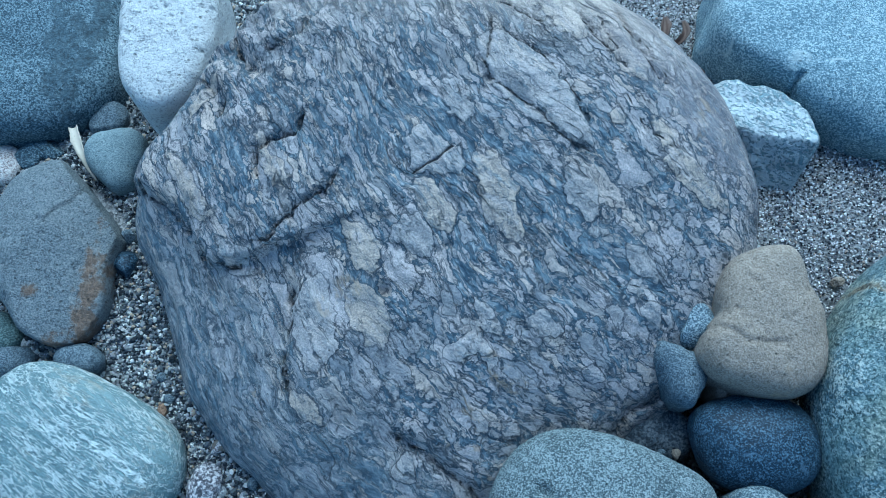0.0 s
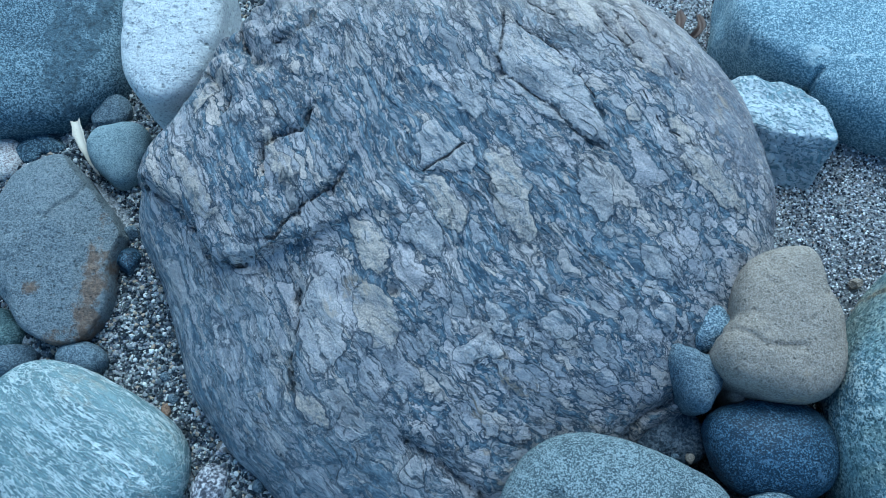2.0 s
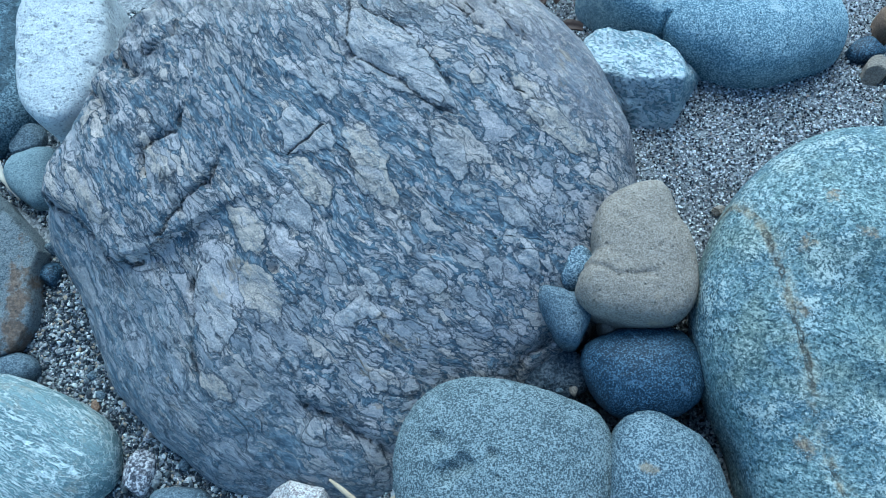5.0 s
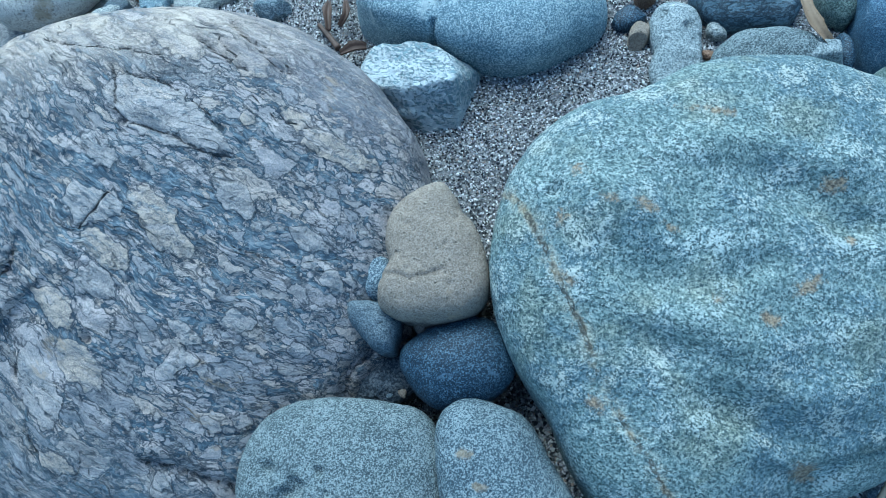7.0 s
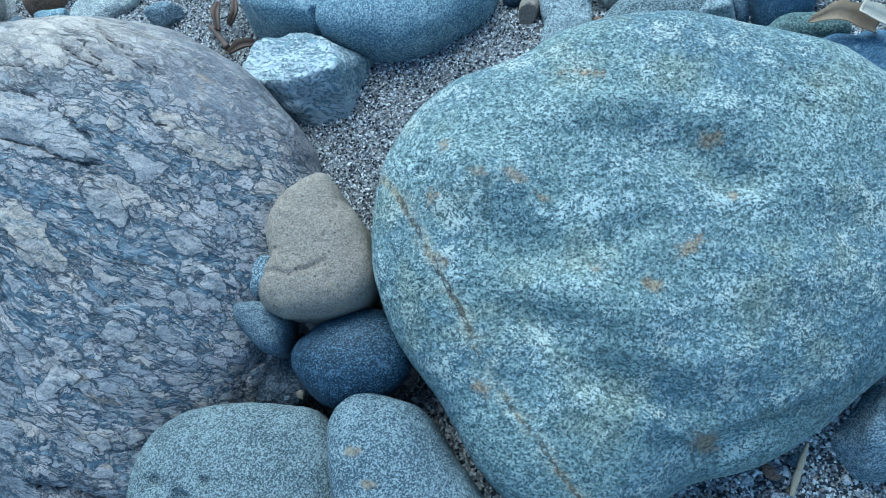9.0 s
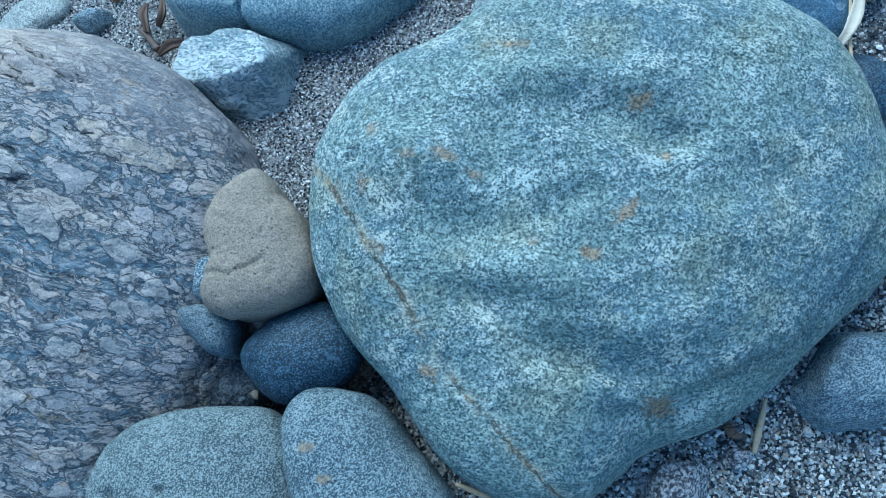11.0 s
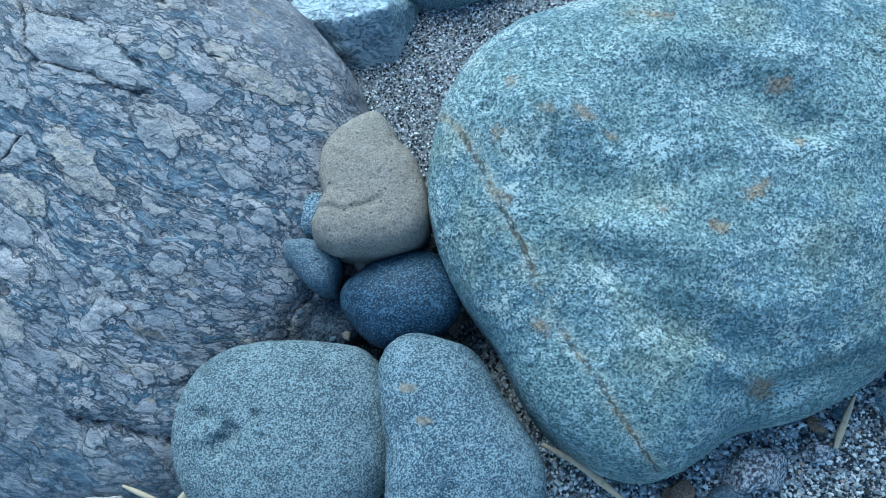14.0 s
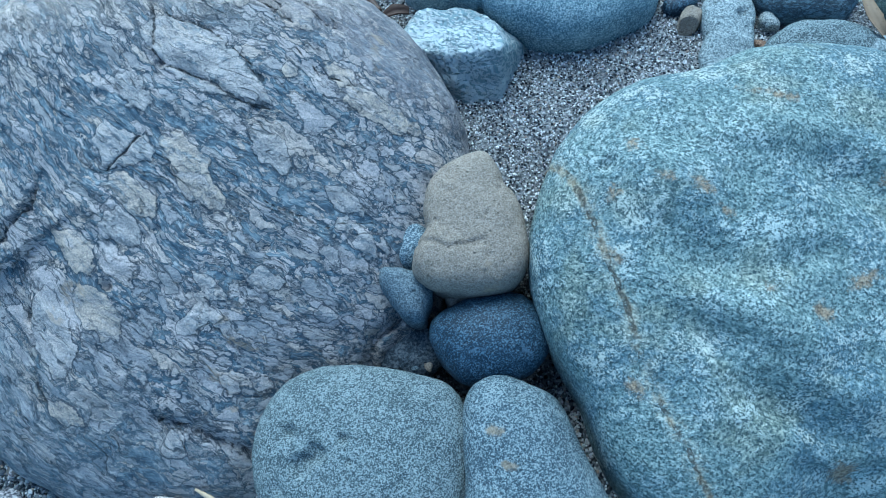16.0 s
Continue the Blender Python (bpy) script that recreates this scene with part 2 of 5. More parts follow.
def stone(name, label, category, material, middle, radii, up, down, lean=(0, 0), square=2.3, level=5, lumps=((0.04, 0.002, 4),), facets=0, seed=1, pits=0, dents=(), chip=0.72, cuts=(), faces=(), group=""):
    p, tris = stone_shape(level, radii, up, down, lean, square, lumps, facets, seed, pits, dents, chip, cuts, faces)
    ob = new(name, mesh_of(name, p, tris))
    ob.location = middle
    ob.data.materials.append(material)
    if faces:
        low = p[np.abs(p[:, 2]) < 0.02]
        at = np.round(np.arctan2(low[:, 1], low[:, 0]) / (2 * np.pi) * 16).astype(int) % 16
        radii = [max(np.hypot(low[at == k, 0], low[at == k, 1]).max(initial=0.002) * 0.9, 0.002) for k in range(16)]
    COVERED.append((middle[0], middle[1], radii))
    return tagged(ob, label, category, group or {"pebble": "pebbles on the beach", "stone": "stones round the boulders", "rock": "rocks round the boulders"}[name])


COVERED = []


def breccia_rock():
    """Slate-blue schist packed with lens-shaped pale fragments, each with a thin dark rim, with rusty and buff ones and a mauve shoulder."""
    m = Nodes("breccia")
    x, y = m.split(m.place)[:2]
    wave = m.noise(7, 3, 0.5, colour=True)
    swirl = m.noise(38, 3, 0.55, colour=True)
    at = m.vector("ADD", m.place, m.vector("SCALE", m.vector("SUBTRACT", wave, (0.5, 0.5, 0.5)), 0.040))
    at = m.vector("ADD", at, m.vector("SCALE", m.vector("SUBTRACT", swirl, (0.5, 0.5, 0.5)), 0.012))
    at = m.turned(at, m.step(x, -0.28, 0.26, 1.18, 0.72))
    long = m.vector("MULTIPLY", at, (0.28, 1, 0.8))
    streak = m.vector("MULTIPLY", at, (0.20, 1, 0.8))
    jag = m.noise(105, 4, 0.66, colour=True)
    ragged = m.vector("ADD", long, m.vector("SCALE", m.vector("SUBTRACT", jag, (0.5, 0.5, 0.5)), 0.0075))
    # slate-blue ground mass with thin flow lines
    flake = m.noise(230, 4, 0.70, streak, 0.5)
    mass = m.noise(17, 4, 0.6, long)
    fine = m.noise(640, 3, 0.68)
    colour = m.ramp(m.step(flake, 0.34, 0.68), [(0.0, (0.034, 0.052, 0.076)), (0.40, (0.086, 0.120, 0.155)), (0.70, (0.150, 0.186, 0.218)), (1.0, (0.27, 0.288, 0.305))])
    height = m.math("MULTIPLY", flake, 0.35)
    # fragments of four sizes, crowded in some places and few in others
    crowd = m.step(mass, 0.36, 0.62, 0.62, 0.20)
    for scale, bias, strength in ((310, 0.02, 0.85), (170, -0.02, 0.9), (98, 0.10, 0.9), (56, 0.36, 0.8)):
        lot = m.split(m.cells(scale, at=ragged, out=1))
        rim = m.cells(scale, "DISTANCE_TO_EDGE", at=ragged)
        few = m.math("ADD", crowd, bias)
        chosen = m.step(lot[0], few, m.math("ADD", few, 0.02))
        depth = m.math("SUBTRACT", rim, m.math("ADD", 0.025, m.math("MULTIPLY", lot[2], 0.15)))
        inside = m.math("MULTIPLY", chosen, m.step(depth, 0.0, 0.03))
        border = m.math("MULTIPLY", chosen, m.math("MULTIPLY", m.step(depth, -0.06, -0.02), m.step(depth, 0.03, 0.0)))
        tint = m.mix(m.step(lot[1], 0.5, 0.95), (0.425, 0.380, 0.368), (0.495, 0.412, 0.348))
        tint = m.mix(m.step(lot[2], 0.15, 0.85, 0.0, 0.65), tint, (0.180, 0.200, 0.226))
        tint = m.mix(m.step(fine, 0.58, 0.42, 0, 0.40), tint, (0.13, 0.135, 0.147))
        colour = m.mix(m.math("MULTIPLY", border, 0.63), colour, (0.027, 0.042, 0.063))
        colour = m.mix(m.math("MULTIPLY", inside, strength), colour, tint)
        height = m.math("MAXIMUM", m.math("SUBTRACT", height, m.math("MULTIPLY", border, 0.3)), m.math("MULTIPLY", inside, strength))
    # thin dark partings that wind between and through the fragments
    for scale, wide, amount in ((60, 0.016, 0.75), (130, 0.022, 0.55)):
        line = m.step(m.math("ABSOLUTE", m.math("SUBTRACT", m.noise(scale, 4, 0.62, streak, 0.5), 0.5)), wide, wide * 0.2, 0, amount)
        line = m.math("MULTIPLY", line, m.step(m.noise(scale * 0.6, 3, 0.6, long), 0.42, 0.56))
        colour = m.mix(line, colour, (0.030, 0.044, 0.064))
        height = m.math("SUBTRACT", height, m.math("MULTIPLY", line, 0.5))
    # the flank under the ledge: slate-blue, drawn out into long thin streaks
    flank = m.step(m.math("ADD", m.math("ADD", x, m.math("MULTIPLY", y, 1.1)), m.math("MULTIPLY", m.math("SUBTRACT", m.noise(18, 4, 0.6), 0.5), 0.14)), -0.275, -0.32, 0, 0.5)
    grainy = m.noise(230, 4, 0.72, m.vector("MULTIPLY", at, (0.16, 1, 0.6)), 0.4)
    colour = m.mix(flank, colour, m.ramp(m.step(grainy, 0.36, 0.66), [(0.0, (0.042, 0.058, 0.078)), (0.5, (0.115, 0.14, 0.165)), (0.8, (0.19, 0.208, 0.225)), (1.0, (0.38, 0.365, 0.35))]))
    height = m.math("ADD", m.math("MULTIPLY", height, m.math("SUBTRACT", 1.0, m.math("MULTIPLY", flank, 0.7))), m.math("MULTIPLY", flank, grainy))
    sliver = m.math("MULTIPLY", m.step(m.noise(420, 2, 0.5, m.vector("MULTIPLY", at, (0.28, 1, 0.8)), 0.3), 0.60, 0.66), m.step(m.noise(28, 3, 0.6), 0.46, 0.60, 0, 0.5))
    colour = m.mix(sliver, colour, (0.46, 0.435, 0.415))
    notch = m.step(m.noise(330, 2, 0.5, m.vector("MULTIPLY", at, (0.30, 1, 0.8)), 0.3), 0.37, 0.33, 0, 0.6)
    colour = m.mix(notch, colour, (0.042, 0.052, 0.068))
    height = m.math("SUBTRACT", m.math("ADD", height, m.math("MULTIPLY", sliver, 0.4)), m.math("MULTIPLY", notch, 0.6))
    # the large fragments that the mesh carries
    wobble = m.math("MULTIPLY", m.math("SUBTRACT", m.noise(90, 4, 0.65), 0.5), 0.012)
    splits = m.step(m.math("ABSOLUTE", m.math("SUBTRACT", m.noise(70, 3, 0.6, m.vector("MULTIPLY", at, (0.35, 1, 0.8))), 0.5)), 0.020, 0.004)
    for name, pale, deep in (("grey_fragment", (0.395, 0.362, 0.345), (0.22, 0.207, 0.203)), ("buff_fragment", (0.435, 0.365, 0.30), (0.22, 0.192, 0.17))):
        far = m.math("ADD", m.value(name), wobble)
        inside = m.step(far, 0.0005, -0.0006)
        cloud = m.math("ADD", m.math("MULTIPLY", m.noise(60, 4, 0.65), 0.5), m.math("MULTIPLY", fine, 0.5))
        tint = m.mix(m.step(cloud, 0.38, 0.60), deep, pale)
        rim = m.math("MULTIPLY", m.step(far, 0.0028, 0.0004), m.math("SUBTRACT", 1.0, inside))
        colour = m.mix(m.math("MULTIPLY", rim, 0.7), colour, (0.030, 0.040, 0.058))
        inside = m.math("MULTIPLY", inside, m.math("SUBTRACT", 1.0, m.math("MULTIPLY", splits, 0.45)))
        colour = m.mix(m.math("MULTIPLY", inside, m.step(m.noise(130, 4, 0.72, long), 0.38, 0.56, 0.25, 0.88)), colour, tint)
        height = m.math("MAXIMUM", height, m.math("MULTIPLY", inside, 0.9))
    # mauve shoulder, worn smooth, and the pinkish buff crest behind
    soft = m.math("SUBTRACT", m.math("ADD", m.math("MULTIPLY", m.noise(20, 4, 0.6), 0.7), m.math("MULTIPLY", m.noise(120, 3, 0.65, streak), 0.3)), 0.5)
    shoulder = m.step(m.math("ADD", m.math("ADD", x, m.math("MULTIPLY", y, 0.9)), m.math("MULTIPLY", soft, 0.16)), 0.205, 0.26, 0, 0.52)
    worn = m.math("ADD", m.math("MULTIPLY", m.noise(70, 4, 0.65, streak), 0.6), m.math("MULTIPLY", fine, 0.4))
    colour = m.mix(shoulder, colour, m.ramp(m.step(worn, 0.38, 0.62), [(0.0, (0.14, 0.127, 0.143)), (0.5, (0.24, 0.215, 0.225)), (1.0, (0.38, 0.335, 0.32))]))
    crest = m.math("MULTIPLY", m.step(m.math("ADD", y, m.math("MULTIPLY", x, 0.15)), 0.09, 0.19), m.step(m.noise(24, 4, 0.62, streak), 0.36, 0.50, 0, 0.88))
    colour = m.mix(crest, colour, m.mix(m.step(worn, 0.38, 0.6), (0.27, 0.235, 0.22), (0.55, 0.465, 0.39)))
    rust = m.math("MULTIPLY", m.step(m.noise(15, 3, 0.6), 0.60, 0.70), m.step(m.noise(110, 3, 0.7, long), 0.52, 0.62, 0, 0.5))
    colour = m.mix(rust, colour, (0.33, 0.245, 0.16))
    # thin dark seams and the cracks that the mesh carries
    seams = m.step(m.math("ABSOLUTE", m.math("SUBTRACT", m.noise(26, 3, 0.55, streak, 0.3), 0.5)), 0.011, 0.002)
    seams = m.math("MULTIPLY", seams, m.step(m.noise(34, 3, 0.6), 0.48, 0.6))
    colour = m.mix(m.math("MULTIPLY", seams, 0.6), colour, (0.030, 0.038, 0.052))
    height = m.math("SUBTRACT", height, m.math("MULTIPLY", seams, 0.7))
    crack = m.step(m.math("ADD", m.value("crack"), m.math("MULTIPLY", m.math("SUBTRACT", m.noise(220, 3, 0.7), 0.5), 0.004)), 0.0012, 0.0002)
    # dark line in the cracks; along the ledge it paints the undercut's shade
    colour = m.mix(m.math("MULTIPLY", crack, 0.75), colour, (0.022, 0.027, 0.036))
    height = m.math("SUBTRACT", height, m.math("MULTIPLY", crack, 1.6))
    return m.finish(colour, m.step(height, 0, 1, 0.60, 0.8), ((m.noise(60, 4, 0.6), 0.005), (height, 0.0022), (fine, 0.0008)), 0.35)


def greenstone_rock():
    """Sea-green metamorphic stone, frosted with pale crystals, with a rusty vein."""
    m = Nodes("greenstone")
    at = m.turned(m.place, 0.5)
    long = m.vector("MULTIPLY", at, (0.95, 1, 1))
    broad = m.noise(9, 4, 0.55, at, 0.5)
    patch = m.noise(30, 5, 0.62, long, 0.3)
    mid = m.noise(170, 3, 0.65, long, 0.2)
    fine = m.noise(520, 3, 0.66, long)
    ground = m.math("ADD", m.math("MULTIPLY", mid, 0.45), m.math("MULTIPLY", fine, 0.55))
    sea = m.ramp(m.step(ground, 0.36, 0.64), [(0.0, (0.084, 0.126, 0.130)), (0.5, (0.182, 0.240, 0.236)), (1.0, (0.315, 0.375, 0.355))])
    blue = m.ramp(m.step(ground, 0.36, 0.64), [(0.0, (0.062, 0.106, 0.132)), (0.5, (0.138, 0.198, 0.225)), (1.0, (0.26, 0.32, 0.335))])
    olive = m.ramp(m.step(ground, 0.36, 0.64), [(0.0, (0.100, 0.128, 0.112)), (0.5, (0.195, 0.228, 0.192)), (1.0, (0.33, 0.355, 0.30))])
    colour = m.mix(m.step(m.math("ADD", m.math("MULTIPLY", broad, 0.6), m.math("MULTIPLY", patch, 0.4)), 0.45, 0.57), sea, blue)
    colour = m.mix(m.step(m.noise(13, 4, 0.6), 0.50, 0.64, 0, 0.8), colour, olive)
    # pale frosting, broken up into crystals
    net = m.step(m.math("ABSOLUTE", m.math("SUBTRACT", m.noise(230, 3, 0.6, long, 0.2), 0.5)), 0.05, 0.0)
    frost = m.math("ADD", m.math("MULTIPLY", patch, 0.52), m.math("ADD", m.math("MULTIPLY", mid, 0.17), m.math("ADD", m.math("MULTIPLY", fine, 0.25), m.math("MULTIPLY", net, 0.06))))
    colour = m.mix(m.step(frost, 0.50, 0.565, 0, 0.72), colour, m.mix(m.step(broad, 0.4, 0.6), (0.43, 0.49, 0.475), (0.49, 0.51, 0.455)))
    specks = m.step(m.cells(260, at=long), 0.08, 0.20, 0.65, 0.0)
    colour = m.mix(m.math("MULTIPLY", specks, m.step(m.noise(50, 3), 0.42, 0.56)), colour, (0.04, 0.06, 0.07))
    worm = m.step(m.noise(420, 2, 0.6, at, 0.15), 0.455, 0.41, 0, 0.88)
    colour = m.mix(worm, colour, (0.050, 0.080, 0.088))
    edge = m.math("MULTIPLY", m.math("SUBTRACT", m.noise(130, 5, 0.75), 0.5), 0.026)
    rusty = m.step(m.math("ADD", m.value("rust"), edge), 0.0025, -0.005, 0, 0.85)
    colour = m.mix(rusty, colour, m.mix(m.step(m.noise(420, 3, 0.7), 0.4, 0.6), (0.12, 0.082, 0.052), (0.36, 0.27, 0.175)))
    wander = m.math("MULTIPLY", m.math("SUBTRACT", m.noise(85, 5, 0.75), 0.5), 0.009)
    vein_far = m.math("ADD", m.value("vein"), wander)
    halo = m.math("MULTIPLY", m.step(vein_far, 0.012, 0.001, 0, 0.5), m.step(m.noise(110, 4, 0.7), 0.40, 0.60))
    colour = m.mix(halo, colour, m.mix(m.step(fine, 0.4, 0.6), (0.27, 0.26, 0.20), (0.53, 0.50, 0.40)))
    core = m.math("MULTIPLY", m.step(vein_far, 0.0042, 0.0010, 0, 0.7), m.math("MAXIMUM", m.step(m.split(m.place)[1], 0.02, 0.10, 0, 0.9), m.step(m.noise(38, 3, 0.6), 0.46, 0.60)))
    colour = m.mix(core, colour, m.mix(m.step(mid, 0.4, 0.6), (0.13, 0.100, 0.062), (0.34, 0.26, 0.155)))
    seam = m.math("MULTIPLY", m.step(m.math("ABSOLUTE", m.math("SUBTRACT", vein_far, 0.0012)), 0.0010, 0.0002, 0, 0.8), m.step(m.noise(30, 3, 0.6), 0.40, 0.52))
    colour = m.mix(seam, colour, (0.045, 0.042, 0.036))
    return m.finish(colour, 0.76, ((patch, 0.009), (frost, 0.0026), (m.math("SUBTRACT", 1.0, worm), 0.0006), (m.step(m.cells(120), 0.08, 0.22), 0.0006)), 0.32)


def veined_rock(name, base, deep, vein, cream, angle, long, size, amount, bump):
    """Foliated stone with a net of thin pale veins drawn out in one direction."""
    m = Nodes(name)
    bend = m.noise(size * 0.25, 3, 0.5, colour=True)
    at = m.vector("ADD", m.place, m.vector("SCALE", m.vector("SUBTRACT", bend, (0.5, 0.5, 0.5)), 0.6 / size))
    at = m.vector("MULTIPLY", m.turned(at, radians(angle)), (1.0 / long, 1, 1))
    colour = m.mix(m.step(m.math("ADD", m.math("MULTIPLY", m.noise(size * 0.5, 4, 0.6, at), 0.5), m.math("MULTIPLY", m.noise(700, 3, 0.7, at), 0.5)), 0.4, 0.6), deep, base)
    net = None
    for scale, width in ((size * 0.5, 0.018), (size * 1.1, 0.026), (size * 2.4, 0.036)):
        line = m.step(m.math("ABSOLUTE", m.math("SUBTRACT", m.noise(scale, 4, 0.65, at, 0.3), 0.5)), width, width * 0.2)
        line = m.math("MULTIPLY", line, m.step(m.noise(scale * 0.7, 3, 0.6), 0.52 - 0.2 * amount, 0.64 - 0.2 * amount))
        net = line if net is None else m.math("MAXIMUM", net, line)
    colour = m.mix(m.math("MULTIPLY", net, 0.85), colour, vein)
    where = m.step(m.math("ADD", m.math("MULTIPLY", m.noise(size * 0.35, 3, 0.6), 0.5), m.math("MULTIPLY", m.noise(size * 2, 4, 0.7, at), 0.5)), 0.55, 0.66, 0, 0.5)
    colour = m.mix(where, colour, cream)
    grain = m.noise(600, 3, 0.7)
    colour = m.mix(0.35, colour, m.mix(m.step(grain, 0.4, 0.6), (0.25, 0.25, 0.25), (0.75, 0.75, 0.75)), "OVERLAY")
    return m.finish(colour, 0.76, ((m.noise(size * 1.5, 5, 0.65, at), bump * 4), (net, bump), (grain, bump)), 0.3)


def marbled_rock():
    """White stone shot through with teal streaks and flecks."""
    m = Nodes("marbled_rock")
    bend = m.noise(30, 3, 0.5, colour=True)
    at = m.vector("ADD", m.place, m.vector("SCALE", m.vector("SUBTRACT", bend, (0.5, 0.5, 0.5)), 0.02))
    at = m.vector("MULTIPLY", m.turned(at, 0.6), (0.55, 1, 0.8))
    fleck = m.math("ADD", m.math("MULTIPLY", m.noise(330, 4, 0.62, at, 0.3), 0.75), m.math("MULTIPLY", m.noise(420, 3, 0.7, at), 0.25))
    broad = m.noise(26, 3, 0.6)
    dark = m.step(m.math("ADD", fleck, m.math("MULTIPLY", m.math("SUBTRACT", broad, 0.5), 0.30)), 0.49, 0.58)
    white = m.mix(m.noise(300, 3, 0.7), (0.32, 0.36, 0.38), (0.52, 0.555, 0.565))
    teal = m.mix(m.noise(90, 4, 0.7), (0.085, 0.155, 0.19), (0.26, 0.345, 0.375))
    colour = m.mix(m.math("MULTIPLY", dark, 0.9), white, teal)
    return m.finish(colour, 0.75, ((m.noise(55, 5, 0.65), 0.008), (m.math("SUBTRACT", 1.0, dark), 0.0014), (m.noise(300, 3, 0.7), 0.0012)), 0.3)


def grain_stuff(name, stops):
    m = Nodes(name)
    own = m.ramp(m.island(), stops, True)
    colour = m.mix(0.3, own, m.noise(600, 3, 0.7, colour=True), "OVERLAY")
    return m.finish(colour, 0.9, ((m.noise(900, 2, 0.6), 0.0003),), 0.12)


def sand_bed():
    m = Nodes("wet_sand")
    colour = m.mix(m.noise(400, 4, 0.75), (0.11, 0.115, 0.123), (0.30, 0.30, 0.30))
    colour = m.mix(m.step(m.noise(12, 3), 0.35, 0.7, 0, 0.4), colour, (0.24, 0.24, 0.245))
    grain = m.cells(420, out=1)
    colour = m.mix(0.6, colour, m.ramp(m.split(grain)[0], [(0, (0.06, 0.065, 0.073)), (0.25, (0.20, 0.20, 0.205)), (0.65, (0.40, 0.395, 0.39))], True))
    return m.finish(colour, 0.85, ((m.cells(420), 0.0015), (m.noise(60, 4), 0.003)), 0.25)


def dry_leaf(name, a, b):
    m = Nodes(name)
    colour = m.mix(m.noise(40, 4, 0.6), a, b)
    colour = m.mix(m.step(m.noise(260, 3, 0.7), 0.55, 0.7, 0, 0.5), colour, tuple(0.45 * v for v in a))
    return m.finish(colour, 0.6, ((m.noise(180, 3, 0.6), 0.0006),), 0.3)


BRECCIA = breccia_rock()
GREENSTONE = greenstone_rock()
TAN = rock("buff_sandstone", (0.225, 0.187, 0.150), (0.315, 0.272, 0.228), (0.135, 0.112, 0.092), 2.4, 16, 0.8, stain=(0.36, 0.27, 0.175), stain_amount=0.15, rough=0.88, bump=0.0007)
NAVY = rock("navy_stone", (0.016, 0.037, 0.066), (0.095, 0.145, 0.195), (0.007, 0.016, 0.030), 2.3, 20, 1.25, -0.015, rough=0.5, bump=0.0004, vein=(0.075, 0.115, 0.165))
SLATE = rock("slate_grey_stone", (0.085, 0.112, 0.138), (0.205, 0.24, 0.262), (0.036, 0.050, 0.066), 2.2, 30, 0.9, rough=0.72)
SPECKLED = rock("grey_granite", (0.118, 0.150, 0.160), (0.275, 0.315, 0.322), (0.040, 0.056, 0.066), 2.1, 45, 1.55, rough=0.8, bump=0.0007)
WEDGE = rock("grey_blue_granite", (0.086, 0.122, 0.146), (0.250, 0.295, 0.312), (0.034, 0.052, 0.070), 2.3, 26, 1.5, stain=(0.28, 0.225, 0.16), stain_amount=-0.1, rough=0.78, bump=0.0007, band=((-0.017, 0.040, 0.013, 0.006, -15), (-0.012, 0.012, 0.009, 0.005, -30)))
MARBLED = marbled_rock()
BLUE = rock("blue_grey_rock", (0.175, 0.250, 0.292), (0.44, 0.52, 0.545), (0.085, 0.138, 0.175), 2.6, 12, 1.1, -0.005, rough=0.76, bump=0.0008, vein=(0.42, 0.48, 0.49))
WHITE = rock("white_quartz", (0.42, 0.425, 0.425), (0.54, 0.54, 0.53), (0.19, 0.19, 0.195), 3.4, 25, 0.9, 0.05, rough=0.85, bump=0.0011)
CORNER = rock("blue_black_rock", (0.082, 0.122, 0.152), (0.225, 0.285, 0.315), (0.028, 0.048, 0.066), 3.0, 10, 1.15, -0.01, stain=(0.066, 0.100, 0.126), stain_amount=-0.2, rough=0.7, bump=0.0012, band=((0.098, -0.085, 0.030, 0.085, 4), (0.125, -0.02, 0.012, 0.10, 0)))
TEAL = rock("grey_teal_stone", (0.165, 0.21, 0.222), (0.28, 0.325, 0.33), (0.075, 0.10, 0.112), 2.0, 30, 0.8, rough=0.75, bump=0.0004)
BROWN = rock("brown_grey_stone", (0.135, 0.155, 0.168), (0.235, 0.252, 0.255), (0.055, 0.065, 0.075), 2.4, 26, 0.8, stain=(0.20, 0.125, 0.075), stain_amount=0.02, rough=0.72, bump=0.0010, band=((0.052, -0.045, 0.014, 0.070, -6), (0.02, -0.102, 0.035, 0.018, 20), (0.002, -0.044, 0.010, 0.008, 0)))
JADE = veined_rock("streaked_greenstone", (0.205, 0.272, 0.278), (0.135, 0.190, 0.200), (0.58, 0.63, 0.615), (0.36, 0.32, 0.245), 32, 4.2, 58, 0.75, 0.0016)
PINK = rock("pink_white_stone", (0.50, 0.45, 0.42), (0.72, 0.68, 0.64), (0.22, 0.17, 0.165), 2.8, 50, 1.0, rough=0.8, bump=0.0009)
RED = rock("red_brown_stone", (0.20, 0.12, 0.075), (0.33, 0.23, 0.16), (0.08, 0.05, 0.037), 2.0, 40, 0.9, rough=0.7, bump=0.0006)
MOSS = rock("dark_green_stone", (0.075, 0.115, 0.112), (0.185, 0.235, 0.222), (0.032, 0.048, 0.050), 2.6, 22, 0.95, rough=0.72)
PALE = rock("pale_grey_stone", (0.33, 0.355, 0.35), (0.60, 0.61, 0.58), (0.11, 0.13, 0.14), 2.5, 45, 1.0, rough=0.8, bump=0.0009)
